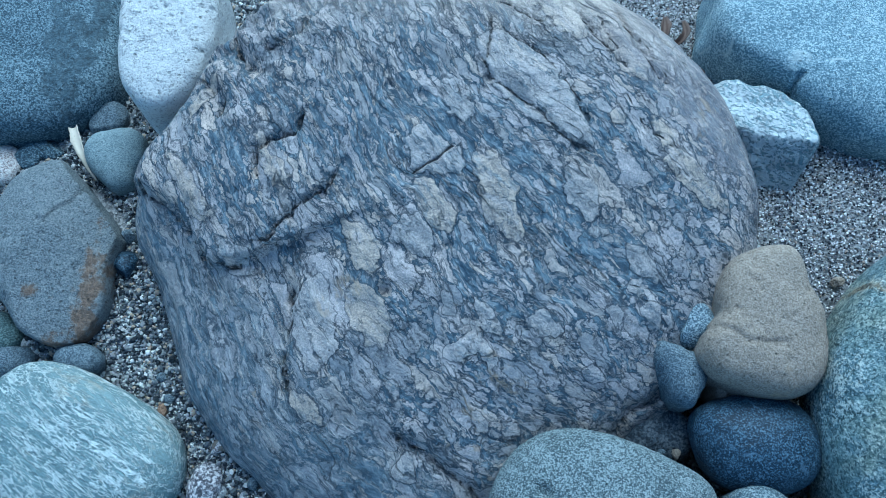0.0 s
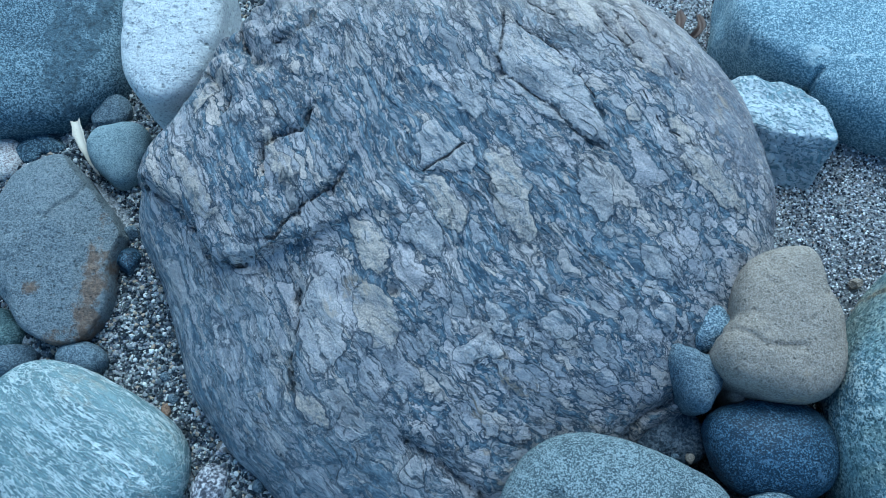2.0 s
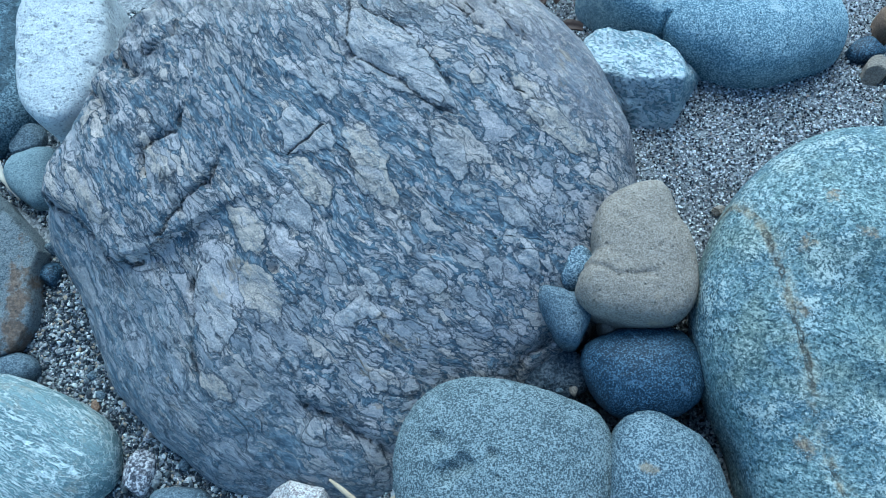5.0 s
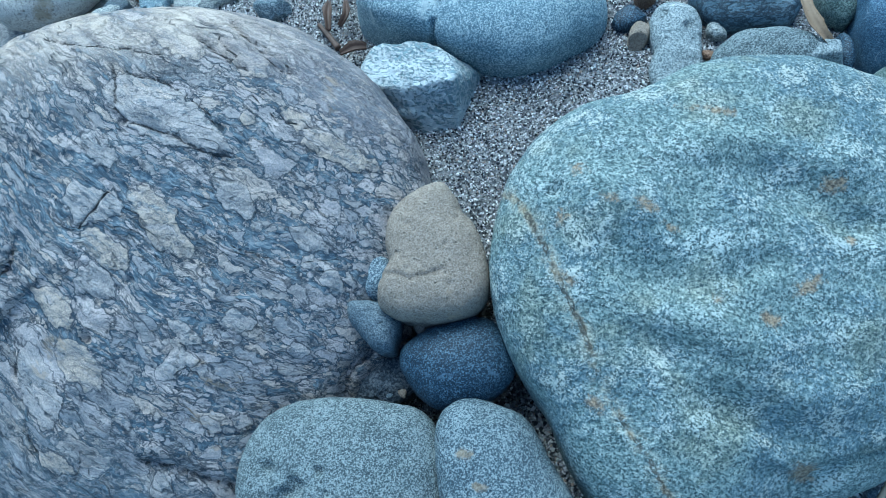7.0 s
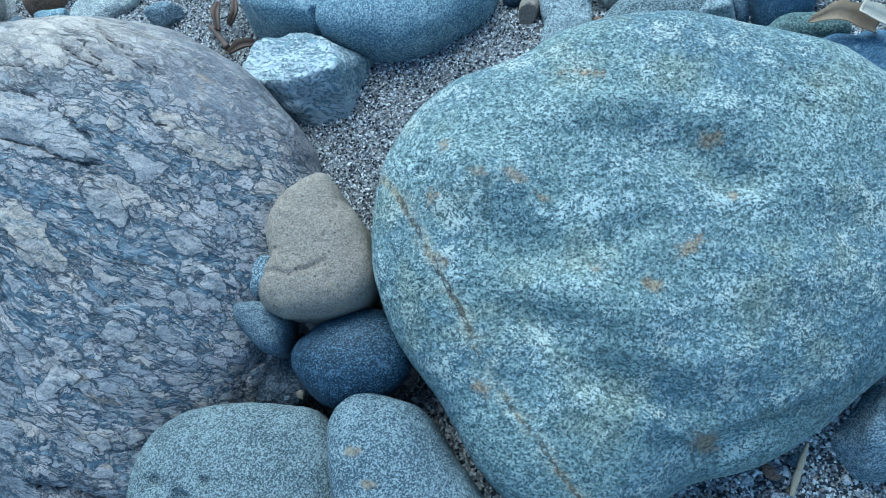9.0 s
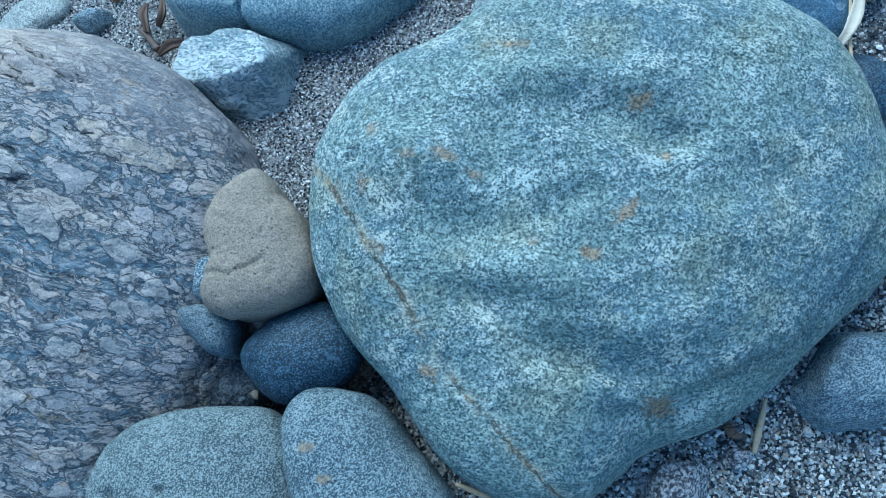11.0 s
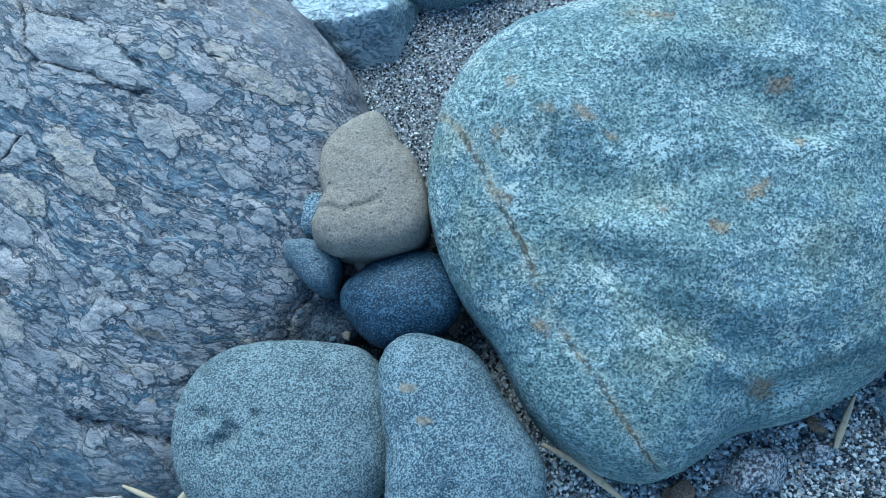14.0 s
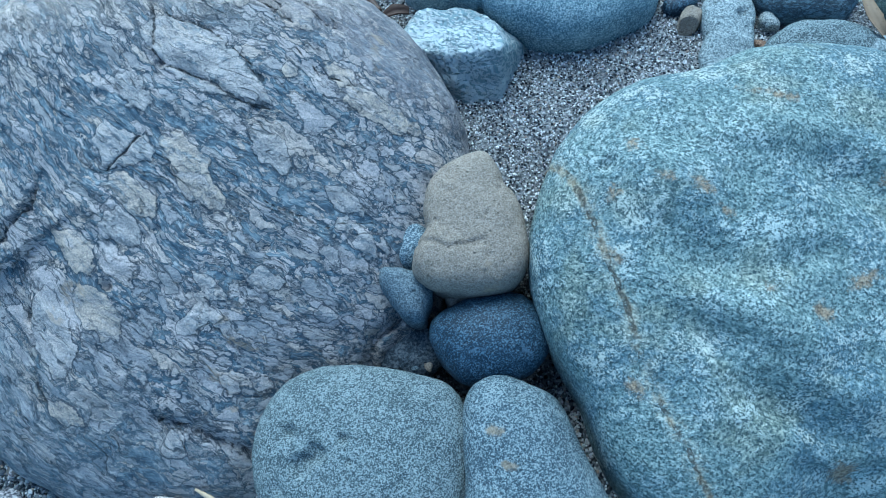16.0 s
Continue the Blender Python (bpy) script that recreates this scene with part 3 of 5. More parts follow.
MOTTLED = rock("mauve_mottled_stone", (0.19, 0.185, 0.205), (0.55, 0.53, 0.53), (0.055, 0.055, 0.066), 5.0, 45, 1.3, rough=0.75, bump=0.0010)
SCUFFED = veined_rock("scuffed_blue_rock", (0.185, 0.245, 0.29), (0.11, 0.165, 0.21), (0.045, 0.062, 0.082), (0.31, 0.37, 0.405), 20, 3.0, 55, 1.8, 0.0012)
INDIGO = rock("slate_blue_rock", (0.140, 0.190, 0.235), (0.34, 0.40, 0.435), (0.055, 0.085, 0.115), 2.4, 24, 1.4, rough=0.76, bump=0.0012, vein=(0.40, 0.45, 0.48))
SAND = sand_bed()
COARSE = grain_stuff("gravel_grains", [(0, (0.028, 0.033, 0.04)), (0.26, (0.10, 0.11, 0.12)), (0.46, (0.20, 0.205, 0.21)), (0.68, (0.38, 0.38, 0.37)), (0.88, (0.62, 0.61, 0.58)), (0.94, (0.36, 0.29, 0.22))])
FINE = grain_stuff("sand_grains", [(0, (0.026, 0.030, 0.038)), (0.24, (0.13, 0.128, 0.138)), (0.44, (0.29, 0.29, 0.305)), (0.62, (0.49, 0.485, 0.495)), (0.82, (0.67, 0.665, 0.665)), (0.96, (0.30, 0.24, 0.20))])
GRIT = grain_stuff("grit_grains", [(0, (0.035, 0.040, 0.048)), (0.20, (0.13, 0.135, 0.14)), (0.40, (0.26, 0.265, 0.27)), (0.62, (0.44, 0.44, 0.435)), (0.82, (0.64, 0.635, 0.62)), (0.95, (0.36, 0.29, 0.235))])
STRAW = dry_leaf("straw", (0.36, 0.265, 0.165), (0.48, 0.385, 0.27))
LEAF = dry_leaf("brown_leaf", (0.12, 0.082, 0.05), (0.25, 0.185, 0.125))
BLEACHED = dry_leaf("bleached_leaf", (0.36, 0.315, 0.25), (0.52, 0.47, 0.39))
BARK = dry_leaf("bark", (0.035, 0.024, 0.02), (0.11, 0.068, 0.052))


SILVER = rock("silver_grey_stone", (0.20, 0.235, 0.248), (0.36, 0.395, 0.395), (0.085, 0.108, 0.12), 3.0, 22, 0.9, rough=0.78, bump=0.0006, vein=(0.50, 0.52, 0.51))
CREAM = rock("cream_quartz", (0.52, 0.50, 0.455), (0.68, 0.66, 0.61), (0.25, 0.235, 0.21), 3.4, 14, 0.9, 0.03, stain=(0.45, 0.37, 0.25), stain_amount=0.3, rough=0.85, bump=0.0011)
# breccia darkened in its colour to stand for the shade below the boulder
BRECCIA_SHADED = rock("shaded_breccia_chunk", (0.045, 0.060, 0.080), (0.125, 0.135, 0.15), (0.018, 0.025, 0.035), 4, 40, 1.1, rough=0.7, bump=0.001)
NAVY_PALE = rock("blue_flecked_stone", (0.058, 0.112, 0.180), (0.17, 0.25, 0.33), (0.032, 0.06, 0.10), 2.0, 30, 0.8, -0.02, rough=0.65, bump=0.0004, vein=(0.24, 0.3, 0.36))


# ---- ground ----
def spread(a, b, step, far):
    """Even steps from a to b, then ever wider ones out to a far distance."""
    mid, tail, grow = list(np.arange(a, b + step / 2, step)), [], step
    while (tail[-1] if tail else 0) < far:
        grow *= 1.35
        tail.append((tail[-1] if tail else 0) + grow)
    return np.array([a - t for t in reversed(tail)] + mid + [b + t for t in tail])


def build_ground():
    gx, gy = spread(-0.7, 1.1, 0.008, 120), spread(-0.5, 0.95, 0.008, 120)
    xx, yy = np.meshgrid(gx, gy)
    xy = np.c_[xx.ravel(), yy.ravel(), np.zeros(xx.size)]
    near = 1 - smooth_step(0.9, 2.2, np.hypot(xy[:, 0] - 0.2, xy[:, 1] - 0.2))
    z = ground_height(xy[:, 0], xy[:, 1]) * near - 0.05 * (1 - near) + 0.004 * near * rough_noise(xy, 0.09, 3, 4) + (1 - near) * 0.25 * soft_noise(xy, 6.0, 8)
    w, h = len(gx), len(gy)
    i = (np.arange(h - 1)[:, None] * w + np.arange(w - 1)[None, :]).ravel()
    ob = new("ground", mesh_of("ground", np.c_[xy[:, :2], z - 0.002], np.c_[i, i + 1, i + w + 1, i + w]))
    ob.data.materials.append(SAND)
    return tagged(ob, "coarse grey beach sand between the boulders", "beach sand", kind="structure")


build_ground()


# ---- the two large boulders ----
def fragment_field(p, rows, corners=0):
    """How far plan points lie outside the nearest of some slanted ovals (minus: inside); with corners, ovals chipped into angular pieces."""
    best = np.full(len(p), 0.05)
    rnd = random.Random(len(rows))
    for x, y, a, b, turn in rows:
        c, s = math.cos(radians(turn)), math.sin(radians(turn))
        dx, dy = p[:, 0] - x, p[:, 1] - y
        u, v = (dx * c + dy * s) / a, (dy * c - dx * s) / b
        far = (np.abs(u) ** 2.6 + np.abs(v) ** 2.6) ** (1 / 2.6) * (0.92 if corners else 1)
        for k in range(corners):
            t = (k + rnd.uniform(-0.3, 0.3)) * 2 * math.pi / corners + 0.4
            far = np.maximum(far, (u * math.cos(t) + v * math.sin(t)) / rnd.uniform(0.78, 1.0))
        best = np.minimum(best, (far - 1) * min(a, b) * 1.2)
    return best


def groove(p, shift, cracks, corners, wide, deep, step=0.0, reach=0.03):
    """A crack along a broken line; with a step, the ground to its right lies lower."""
    far, side = line_distance(p[:, :2] + 0.0022 * np.c_[rough_noise(p, 0.014, 3, 31), rough_noise(p, 0.014, 3, 35)], corners)
    np.minimum(cracks, far, out=cracks)
    shift -= deep * (1 - smooth_step(0.15, 1.0, far / wide))
    if step:
        low = np.where(side < 0, (1 - smooth_step(0.0, reach, far)) * step, 0)
        shift -= low


BRECCIA_MIDDLE = (-0.004, 0.293, 0.03)
BRECCIA_RADII = (0.289, 0.273, 0.25, 0.233, 0.219, 0.224, 0.232, 0.23, 0.255, 0.263, 0.3, 0.288, 0.297, 0.311, 0.323, 0.32, 0.281, 0.283, 0.294, 0.294)
BRECCIA_UP, BRECCIA_SQUARE, BRECCIA_LEAN = 0.105, 2.58, (0.0, 0.24)
GREEN_MIDDLE = (0.538, 0.059, 0.043)
GREEN_RADII = (0.259, 0.239, 0.21, 0.197, 0.188, 0.185, 0.19, 0.219, 0.235, 0.241, 0.241, 0.237, 0.259, 0.261, 0.217, 0.212, 0.213, 0.227, 0.262, 0.258)
GREEN_UP, GREEN_SQUARE, GREEN_LEAN = 0.1, 2.8, (-0.06, 0.20)


def breccia_boulder():
    radii = BRECCIA_RADII
    p, tris = stone_shape(7, radii, BRECCIA_UP, 0.12, (0, 0), BRECCIA_SQUARE, ((0.16, 0.004, 2), (0.035, 0.0022, 4)), seed=3, focus=0.6)
    top = p[:, 2] > -0.03
    shift, cracks = np.zeros(len(p)), np.full(len(p), 0.05)
    grey = [(0.075, 0.07, 0.067, 0.027, -47), (-0.013, 0.003, 0.027, 0.019, -21), (-0.115, -0.131, 0.039, 0.017, -79), (0.006, 0.053, 0.022, 0.010, -61), (0.167, -0.084, 0.017, 0.010, -47),
            (0.174, -0.124, 0.013, 0.008, -67), (0.143, -0.122, 0.011, 0.007, -57), (0.160, -0.106, 0.012, 0.006, -27), (0.081, -0.134, 0.013, 0.010, -19), (0.036, -0.132, 0.018, 0.008, -49),
            (0.012, -0.157, 0.016, 0.009, 33), (0.031, -0.156, 0.020, 0.003, -64), (-0.189, -0.071, 0.019, 0.011, -31), (-0.030, -0.065, 0.017, 0.012, -45), (0.113, -0.025, 0.021, 0.012, -60)]
    buff = [(0.042, -0.029, 0.040, 0.015, -80), (-0.011, -0.040, 0.021, 0.012, -60), (-0.068, -0.128, 0.028, 0.014, -69), (0.217, -0.011, 0.033, 0.010, -40), (0.158, 0.104, 0.031, 0.012, -55), (0.104, 0.135, 0.025, 0.013, -53),
            (0.196, 0.022, 0.019, 0.007, -49), (0.149, 0.038, 0.009, 0.006, -40), (-0.073, -0.069, 0.024, 0.012, -59), (-0.154, 0.002, 0.023, 0.005, -64), (-0.234, -0.009, 0.035, 0.008, -57), (-0.123, -0.199, 0.019, 0.009, -43), (-0.224, 0.074, 0.022, 0.010, 55)]
    lesser = [(0.024, -0.212, 0.013, 0.009, -58), (0.052, -0.218, 0.012, 0.009, -17), (-0.036, -0.249, 0.015, 0.013, -38), (-0.049, -0.187, 0.012, 0.008, -69), (0.001, -0.121, 0.016, 0.008, -69), (-0.001, 0.110, 0.007, 0.007, 0),
              (-0.028, 0.125, 0.009, 0.005, -54), (-0.050, 0.102, 0.010, 0.006, -62), (-0.114, 0.034, 0.010, 0.004, -60), (-0.193, 0.043, 0.008, 0.011, -10), (0.192, -0.125, 0.006, 0.015, 3), (0.069, -0.180, 0.023, 0.004, 48),
              (0.126, -0.173, 0.012, 0.009, -46), (-0.016, -0.192, 0.008, 0.005, -59), (-0.083, -0.146, 0.019, 0.007, -59), (-0.206, -0.135, 0.023, 0.006, -57), (-0.088, -0.045, 0.020, 0.004, -50)]
    shape, p = p, p + 0.022 * (p - np.array([0.004, -0.293, 0.0])) * np.array([1, 1, 0])
    ragged = p + 0.0045 * np.c_[rough_noise(p, 0.012, 4, 41), rough_noise(p, 0.012, 4, 45), np.zeros(len(p))]
    g, b = np.minimum(fragment_field(ragged, grey, 6), fragment_field(ragged, lesser, 5) + 0.0045) - 0.0015, fragment_field(ragged, buff, 6) - 0.002
    shift += 0.0016 * smooth_step(0.003, -0.003, np.minimum(g, b))
    # the overhanging ledge, cracks and hollows
    groove(p, shift, cracks, [(-0.33, 0.03), (-0.288, 0.003), (-0.258, -0.015), (-0.239, -0.035), (-0.225, -0.056), (-0.209, -0.078), (-0.194, -0.078), (-0.177, -0.073)], 0.0030, 0.009, 0.017, 0.14)
    groove(p, shift, cracks, [(-0.173, -0.060), (-0.158, -0.061), (-0.152, -0.053), (-0.143, -0.044), (-0.120, -0.029), (-0.102, -0.018), (-0.097, -0.010)], 0.0022, 0.007, 0.004, 0.04)
    groove(p, shift, cracks, [(-0.166, -0.011), (-0.167, 0.013), (-0.157, 0.024), (-0.134, 0.028), (-0.123, 0.043)], 0.0028, 0.009, 0.002, 0.03)
    groove(p, shift, cracks, [(-0.134, -0.099), (-0.138, -0.126), (-0.140, -0.144), (-0.142, -0.162), (-0.139, -0.185)], 0.0035, 0.009, 0.006, 0.04)
    for line in ([(0.139, 0.14), (0.149, 0.11), (0.158, 0.09)], [(0.156, 0.149), (0.169, 0.123), (0.185, 0.085), (0.2, 0.076)], [(0.119, 0.144), (0.132, 0.123), (0.146, 0.104)]):
        groove(p, shift, cracks, line, 0.004, 0.004)
    for line in ([(0.038, 0.127), (0.038, 0.104), (0.034, 0.088)], [(0.029, 0.088), (0.043, 0.067), (0.072, 0.050), (0.100, 0.020), (0.124, 0.007)], [(0.049, 0.121), (0.083, 0.099), (0.106, 0.068), (0.124, 0.033)],
                 [(0.137, 0.119), (0.148, 0.097), (0.158, 0.089)], [(0.158, 0.144), (0.176, 0.116), (0.196, 0.086)], [(-0.030, -0.013), (-0.012, -0.002), (0.004, 0.010)], [(0.155, 0.064), (0.174, 0.032), (0.203, 0.012)],
                 [(0.098, -0.071), (0.126, -0.089), (0.145, -0.102), (0.184, -0.103)], [(-0.027, 0.189), (0.020, 0.158), (0.055, 0.146), (0.094, 0.122)]):
        groove(p, shift, cracks, line, 0.002, 0.0025)
    groove(p, shift, cracks, [(-0.044, -0.220), (-0.020, -0.236), (-0.003, -0.248), (0.017, -0.262), (0.032, -0.272), (0.060, -0.290)], 0.0055, 0.010, 0.006, 0.05)
    groove(p, shift, cracks, [(0.144, -0.218), (0.153, -0.209), (0.162, -0.196), (0.198, -0.183)], 0.006, 0.012)
    groove(p, shift, cracks, [(-0.159, 0.109), (-0.133, 0.122), (-0.125, 0.139)], 0.004, 0.008)
    for x, y, wide, deep in ((-0.054, -0.108, 0.009, 0.008), (0.086, -0.107, 0.007, 0.006), (-0.020, 0.056, 0.008, 0.005), (0.001, -0.072, 0.006, 0.004), (0.036, 0.072, 0.006, 0.005), (-0.050, 0.065, 0.006, 0.004), (0.109, 0.010, 0.006, 0.004), (-0.108, -0.025, 0.006, 0.006)):
        shift -= deep * (1 - smooth_step(0.2, 1.0, np.hypot(p[:, 0] - x, p[:, 1] - y) / wide))
    # jagged broken corner and fine foliated relief
    jag = 1 - smooth_step(0.03, 0.12, np.hypot(p[:, 0] + 0.19, p[:, 1] - 0.13))
    slabs = rough_noise(np.c_[p[:, 0] * 0.5 + p[:, 1] * 0.85, p[:, 1] * 0.3 - p[:, 0] * 0.35, p[:, 2] * 0.5], 0.026, 4, 51)
    shift += jag * (0.007 * slabs + 0.009 * (np.floor(slabs * 3.2) / 3.2 - slabs * 0.4))
    groove(p, shift, cracks, [(-0.205, 0.152), (-0.196, 0.125), (-0.180, 0.104), (-0.170, 0.096)], 0.003, 0.007, 0.006, 0.03)
    groove(p, shift, cracks, [(-0.232, 0.100), (-0.214, 0.086), (-0.198, 0.068), (-0.205, 0.052)], 0.003, 0.006, 0.005, 0.03)
    c, s = math.cos(-0.9), math.sin(-0.9)
    along = np.c_[(p[:, 0] * c + p[:, 1] * s) / 4, p[:, 1] * c - p[:, 0] * s, p[:, 2]]
    rough_part = 1 - 0.75 * smooth_step(0.16, 0.28, p[:, 0] + 0.9 * p[:, 1])
    shift += rough_part * 0.0016 * rough_noise(along, 0.010, 3, 61)
    p = shape
    p[:, 2] += np.where(top, shift, 0)
    p[:, 2] += BRECCIA_LEAN[0] * p[:, 0] + BRECCIA_LEAN[1] * p[:, 1]
    me = mesh_of("boulder", p, tris)
    add_values(me, "grey_fragment", g)
    add_values(me, "buff_fragment", b)
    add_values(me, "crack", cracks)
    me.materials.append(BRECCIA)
    ob = new("boulder", me)
    ob.location = BRECCIA_MIDDLE
    COVERED.append((*BRECCIA_MIDDLE[:2], radii))
    return tagged(ob, "large dark blue-grey brecciated boulder with streaked pale fragments and cracks", "boulder")


def green_boulder():
    radii = GREEN_RADII
    p, tris = stone_shape(7, radii, GREEN_UP, 0.12, (0, 0), GREEN_SQUARE, ((0.15, 0.003, 2), (0.05, 0.0016, 3), (0.008, 0.0003, 2)), seed=8, focus=0.6)
    shift, cracks = np.zeros(len(p)), np.full(len(p), 0.05)
    for x, y, a, b, turn, deep in ((0.017, 0.039, 0.047, 0.022, -45, 4), (-0.117, 0.008, 0.039, 0.019, -46, 3), (-0.035, -0.015, 0.03, 0.013, -4, 2), (-0.075, -0.123, 0.05, 0.017, -37, 5), (0.065, -0.009, 0.026, 0.014, -21, 3),
                                   (-0.127, -0.051, 0.029, 0.013, -45, 3), (0.119, -0.068, 0.037, 0.019, -29, 2), (-0.161, 0.097, 0.007, 0.007, 0, 2.5), (-0.035, -0.183, 0.022, 0.010, -5, 3)):
        far = fragment_field(p, [(x, y, a, b, turn)]) / (min(a, b) * 1.2) + 1
        shift -= deep * 0.0030 * (1 - smooth_step(0.1, 1.5, far))
    for x, y, a, b, turn, high in ((-0.078, -0.055, 0.054, 0.017, -44, 3.5), (0.066, 0.04, 0.027, 0.019, -21, 3), (-0.121, 0.073, 0.041, 0.026, -29, 3), (-0.02, -0.128, 0.048, 0.018, -13, 3), (0.057, -0.089, 0.036, 0.023, -21, 2.5), (-0.022, 0.088, 0.04, 0.018, -25, 3)):
        far = fragment_field(p, [(x, y, a, b, turn)]) / (min(a, b) * 1.2) + 1
        shift += high * 0.0028 * (1 - smooth_step(0.1, 1.5, far))
    vein = [(-0.202, 0.128), (-0.194, 0.112), (-0.188, 0.083), (-0.185, 0.057), (-0.183, 0.018), (-0.178, -0.020), (-0.179, -0.056), (-0.174, -0.088), (-0.164, -0.124), (-0.156, -0.160), (-0.148, -0.188), (-0.141, -0.206)]
    far, _ = line_distance(p[:, :2], vein)
    shift -= 0.0012 * (1 - smooth_step(0.2, 1.0, far / 0.004))
    for line in ([(0.141, 0.069), (0.147, 0.052), (0.159, 0.039)], [(0.140, 0.031), (0.145, 0.014)]):
        groove(p, shift, cracks, line, 0.003, 0.004)
    groove(p, shift, cracks, [(-0.055, -0.170), (-0.042, -0.176), (0.0, -0.177), (0.072, -0.181), (0.13, -0.163), (0.168, -0.138)], 0.004, 0.0015, 0.009, 0.05)
    rust = fragment_field(p, [(0.055, 0.028, 0.010, 0.0065, -22), (-0.137, 0.105, 0.007, 0.0045, -33), (-0.124, 0.071, 0.0055, 0.0035, -28), (-0.099, 0.057, 0.009, 0.0043, -37), (-0.088, 0.035, 0.007, 0.0026, -46), (-0.165, 0.073, 0.005, 0.006, -31), (-0.012, 0.119, 0.018, 0.0037, -29),
                              (-0.038, -0.058, 0.008, 0.006, -43), (-0.071, -0.031, 0.0034, 0.0026, -25), (0.001, -0.042, 0.013, 0.0053, 6), (0.052, -0.019, 0.0044, 0.0064, -22), (-0.178, 0.025, 0.0075, 0.0035, -56), (-0.042, -0.177, 0.0135, 0.0075, -23), (-0.188, -0.075, 0.0087, 0.005, -64)])
    p[:, 2] += np.where(p[:, 2] > -0.03, shift, 0)
    p[:, 2] += GREEN_LEAN[0] * p[:, 0] + GREEN_LEAN[1] * p[:, 1]
    me = mesh_of("boulder", p, tris)
    add_values(me, "vein", far)
    add_values(me, "rust", rust)
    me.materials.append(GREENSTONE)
    ob = new("boulder", me)
    ob.location = GREEN_MIDDLE
    COVERED.append((*GREEN_MIDDLE[:2], radii))
    return tagged(ob, "large smooth sea-green boulder frosted with pale mineral and a rusty vein", "boulder")


breccia_boulder()
green_boulder()

# ---- stones round the boulders ----
PITS = ((-0.053, 0.033, 0.0085, 0.006), (-0.009, 0.016, 0.006, 0.005), (-0.047, 0.004, 0.012, 0.007), (-0.034, 0.009, 0.012, 0.007), (-0.069, -0.010, 0.006, 0.003), (-0.007, -0.004, 0.004, 0.0025), (-0.009, 0.062, 0.006, 0.003), (0.053, 0.045, 0.006, 0.0025), (0.04, 0.035, 0.003, 0.0015), (0.03, -0.03, 0.004, 0.002), (0.062, 0.006, 0.010, 0.002))
stone("stone", "smooth buff sandstone cobble with a waist, wedged between the boulders", "stone", TAN, (0.257, 0.165, 0.070), (0.053, 0.052, 0.053, 0.061, 0.070, 0.066, 0.060, 0.055, 0.049, 0.043, 0.039, 0.036, 0.036, 0.048, 0.061, 0.063, 0.063, 0.064, 0.065, 0.069, 0.070, 0.065, 0.059, 0.055), 0.033, 0.075, square=3.5, level=6, seed=21, lumps=((0.06, 0.002, 3), (0.012, 0.0006, 3)), cuts=(([(-0.050, -0.008), (-0.036, -0.017), (-0.022, -0.025), (-0.006, -0.028), (0.010, -0.027)], 0.0050, 0.0024),), dents=((-0.002, 0.042, 0.010, 0.002), (-0.030, -0.036, 0.036, -0.003), (0.012, -0.044, 0.006, 0.0012)), pits=14)
stone("stone", "small three-cornered slate-grey stone against the dark boulder", "stone", SLATE, (0.192, 0.119, 0.056), (0.023, 0.024, 0.025, 0.025, 0.023, 0.022, 0.024, 0.027, 0.033, 0.031, 0.026, 0.021, 0.018, 0.017, 0.017, 0.018, 0.021, 0.024, 0.027, 0.028, 0.024, 0.022, 0.022, 0.022), 0.022, 0.065, lean=(-0.05, 0.1), square=2.5, level=6, seed=22)
stone("stone", "egg-shaped dark navy stone with fine pale scratches", "stone", NAVY, (0.251, 0.065, 0.043), (0.058, 0.056, 0.053, 0.048, 0.044, 0.041, 0.040, 0.041, 0.043, 0.048, 0.053, 0.053, 0.050, 0.048, 0.047, 0.046, 0.044, 0.043, 0.043, 0.045, 0.048, 0.052, 0.056, 0.058), 0.034, 0.062, square=2.05, level=6, seed=23, lumps=((0.05, 0.0012, 3), (0.008, 0.0004, 2)))
stone("stone", "rounded speckled grey stone with deep pits", "stone", SPECKLED, (0.122, -0.009, 0.045), (0.094, 0.097, 0.084, 0.078, 0.081, 0.090, 0.097, 0.098, 0.096, 0.092, 0.085, 0.079, 0.081, 0.090, 0.096, 0.091), 0.046, 0.085, square=2.4, level=6, seed=24, lumps=((0.07, 0.002, 2), (0.006, 0.0005, 2)), dents=PITS)
stone("stone", "speckled blue-grey wedge-shaped stone with a rusty fleck", "stone", WEDGE, (0.250, -0.058, 0.047), (0.057, 0.057, 0.063, 0.072, 0.079, 0.089, 0.087, 0.071, 0.057, 0.051, 0.052, 0.062, 0.081, 0.083, 0.082, 0.085, 0.094, 0.095, 0.081, 0.065), 0.042, 0.085, lean=(-0.16, 0.02), square=2.4, level=6, seed=25, lumps=((0.06, 0.0025, 3), (0.006, 0.0005, 2)), dents=((0.012, 0.066, 0.012, 0.004), (-0.03, -0.03, 0.012, 0.002), (-0.010, -0.045, 0.010, 0.002)))
stone("rock", "angular white and teal marbled rock resting on sand", "rock", MARBLED, (0.309, 0.361, 0.032), (0.13, 0.13, 0.13, 0.13, 0.13, 0.13, 0.13, 0.13), 0.027, 0.06, square=26, level=6, seed=26, lumps=((0.026, 0.0032, 4), (0.008, 0.0014, 3)), faces=((80, 14, 0.028), (-102, 60, 0.034), (136, 72, 0.066), (81, 74, 0.050), (45, 70, 0.042), (8, 56, 0.043), (-36, 80, 0.046), (-128, 72, 0.037), (-160, 76, 0.052)))
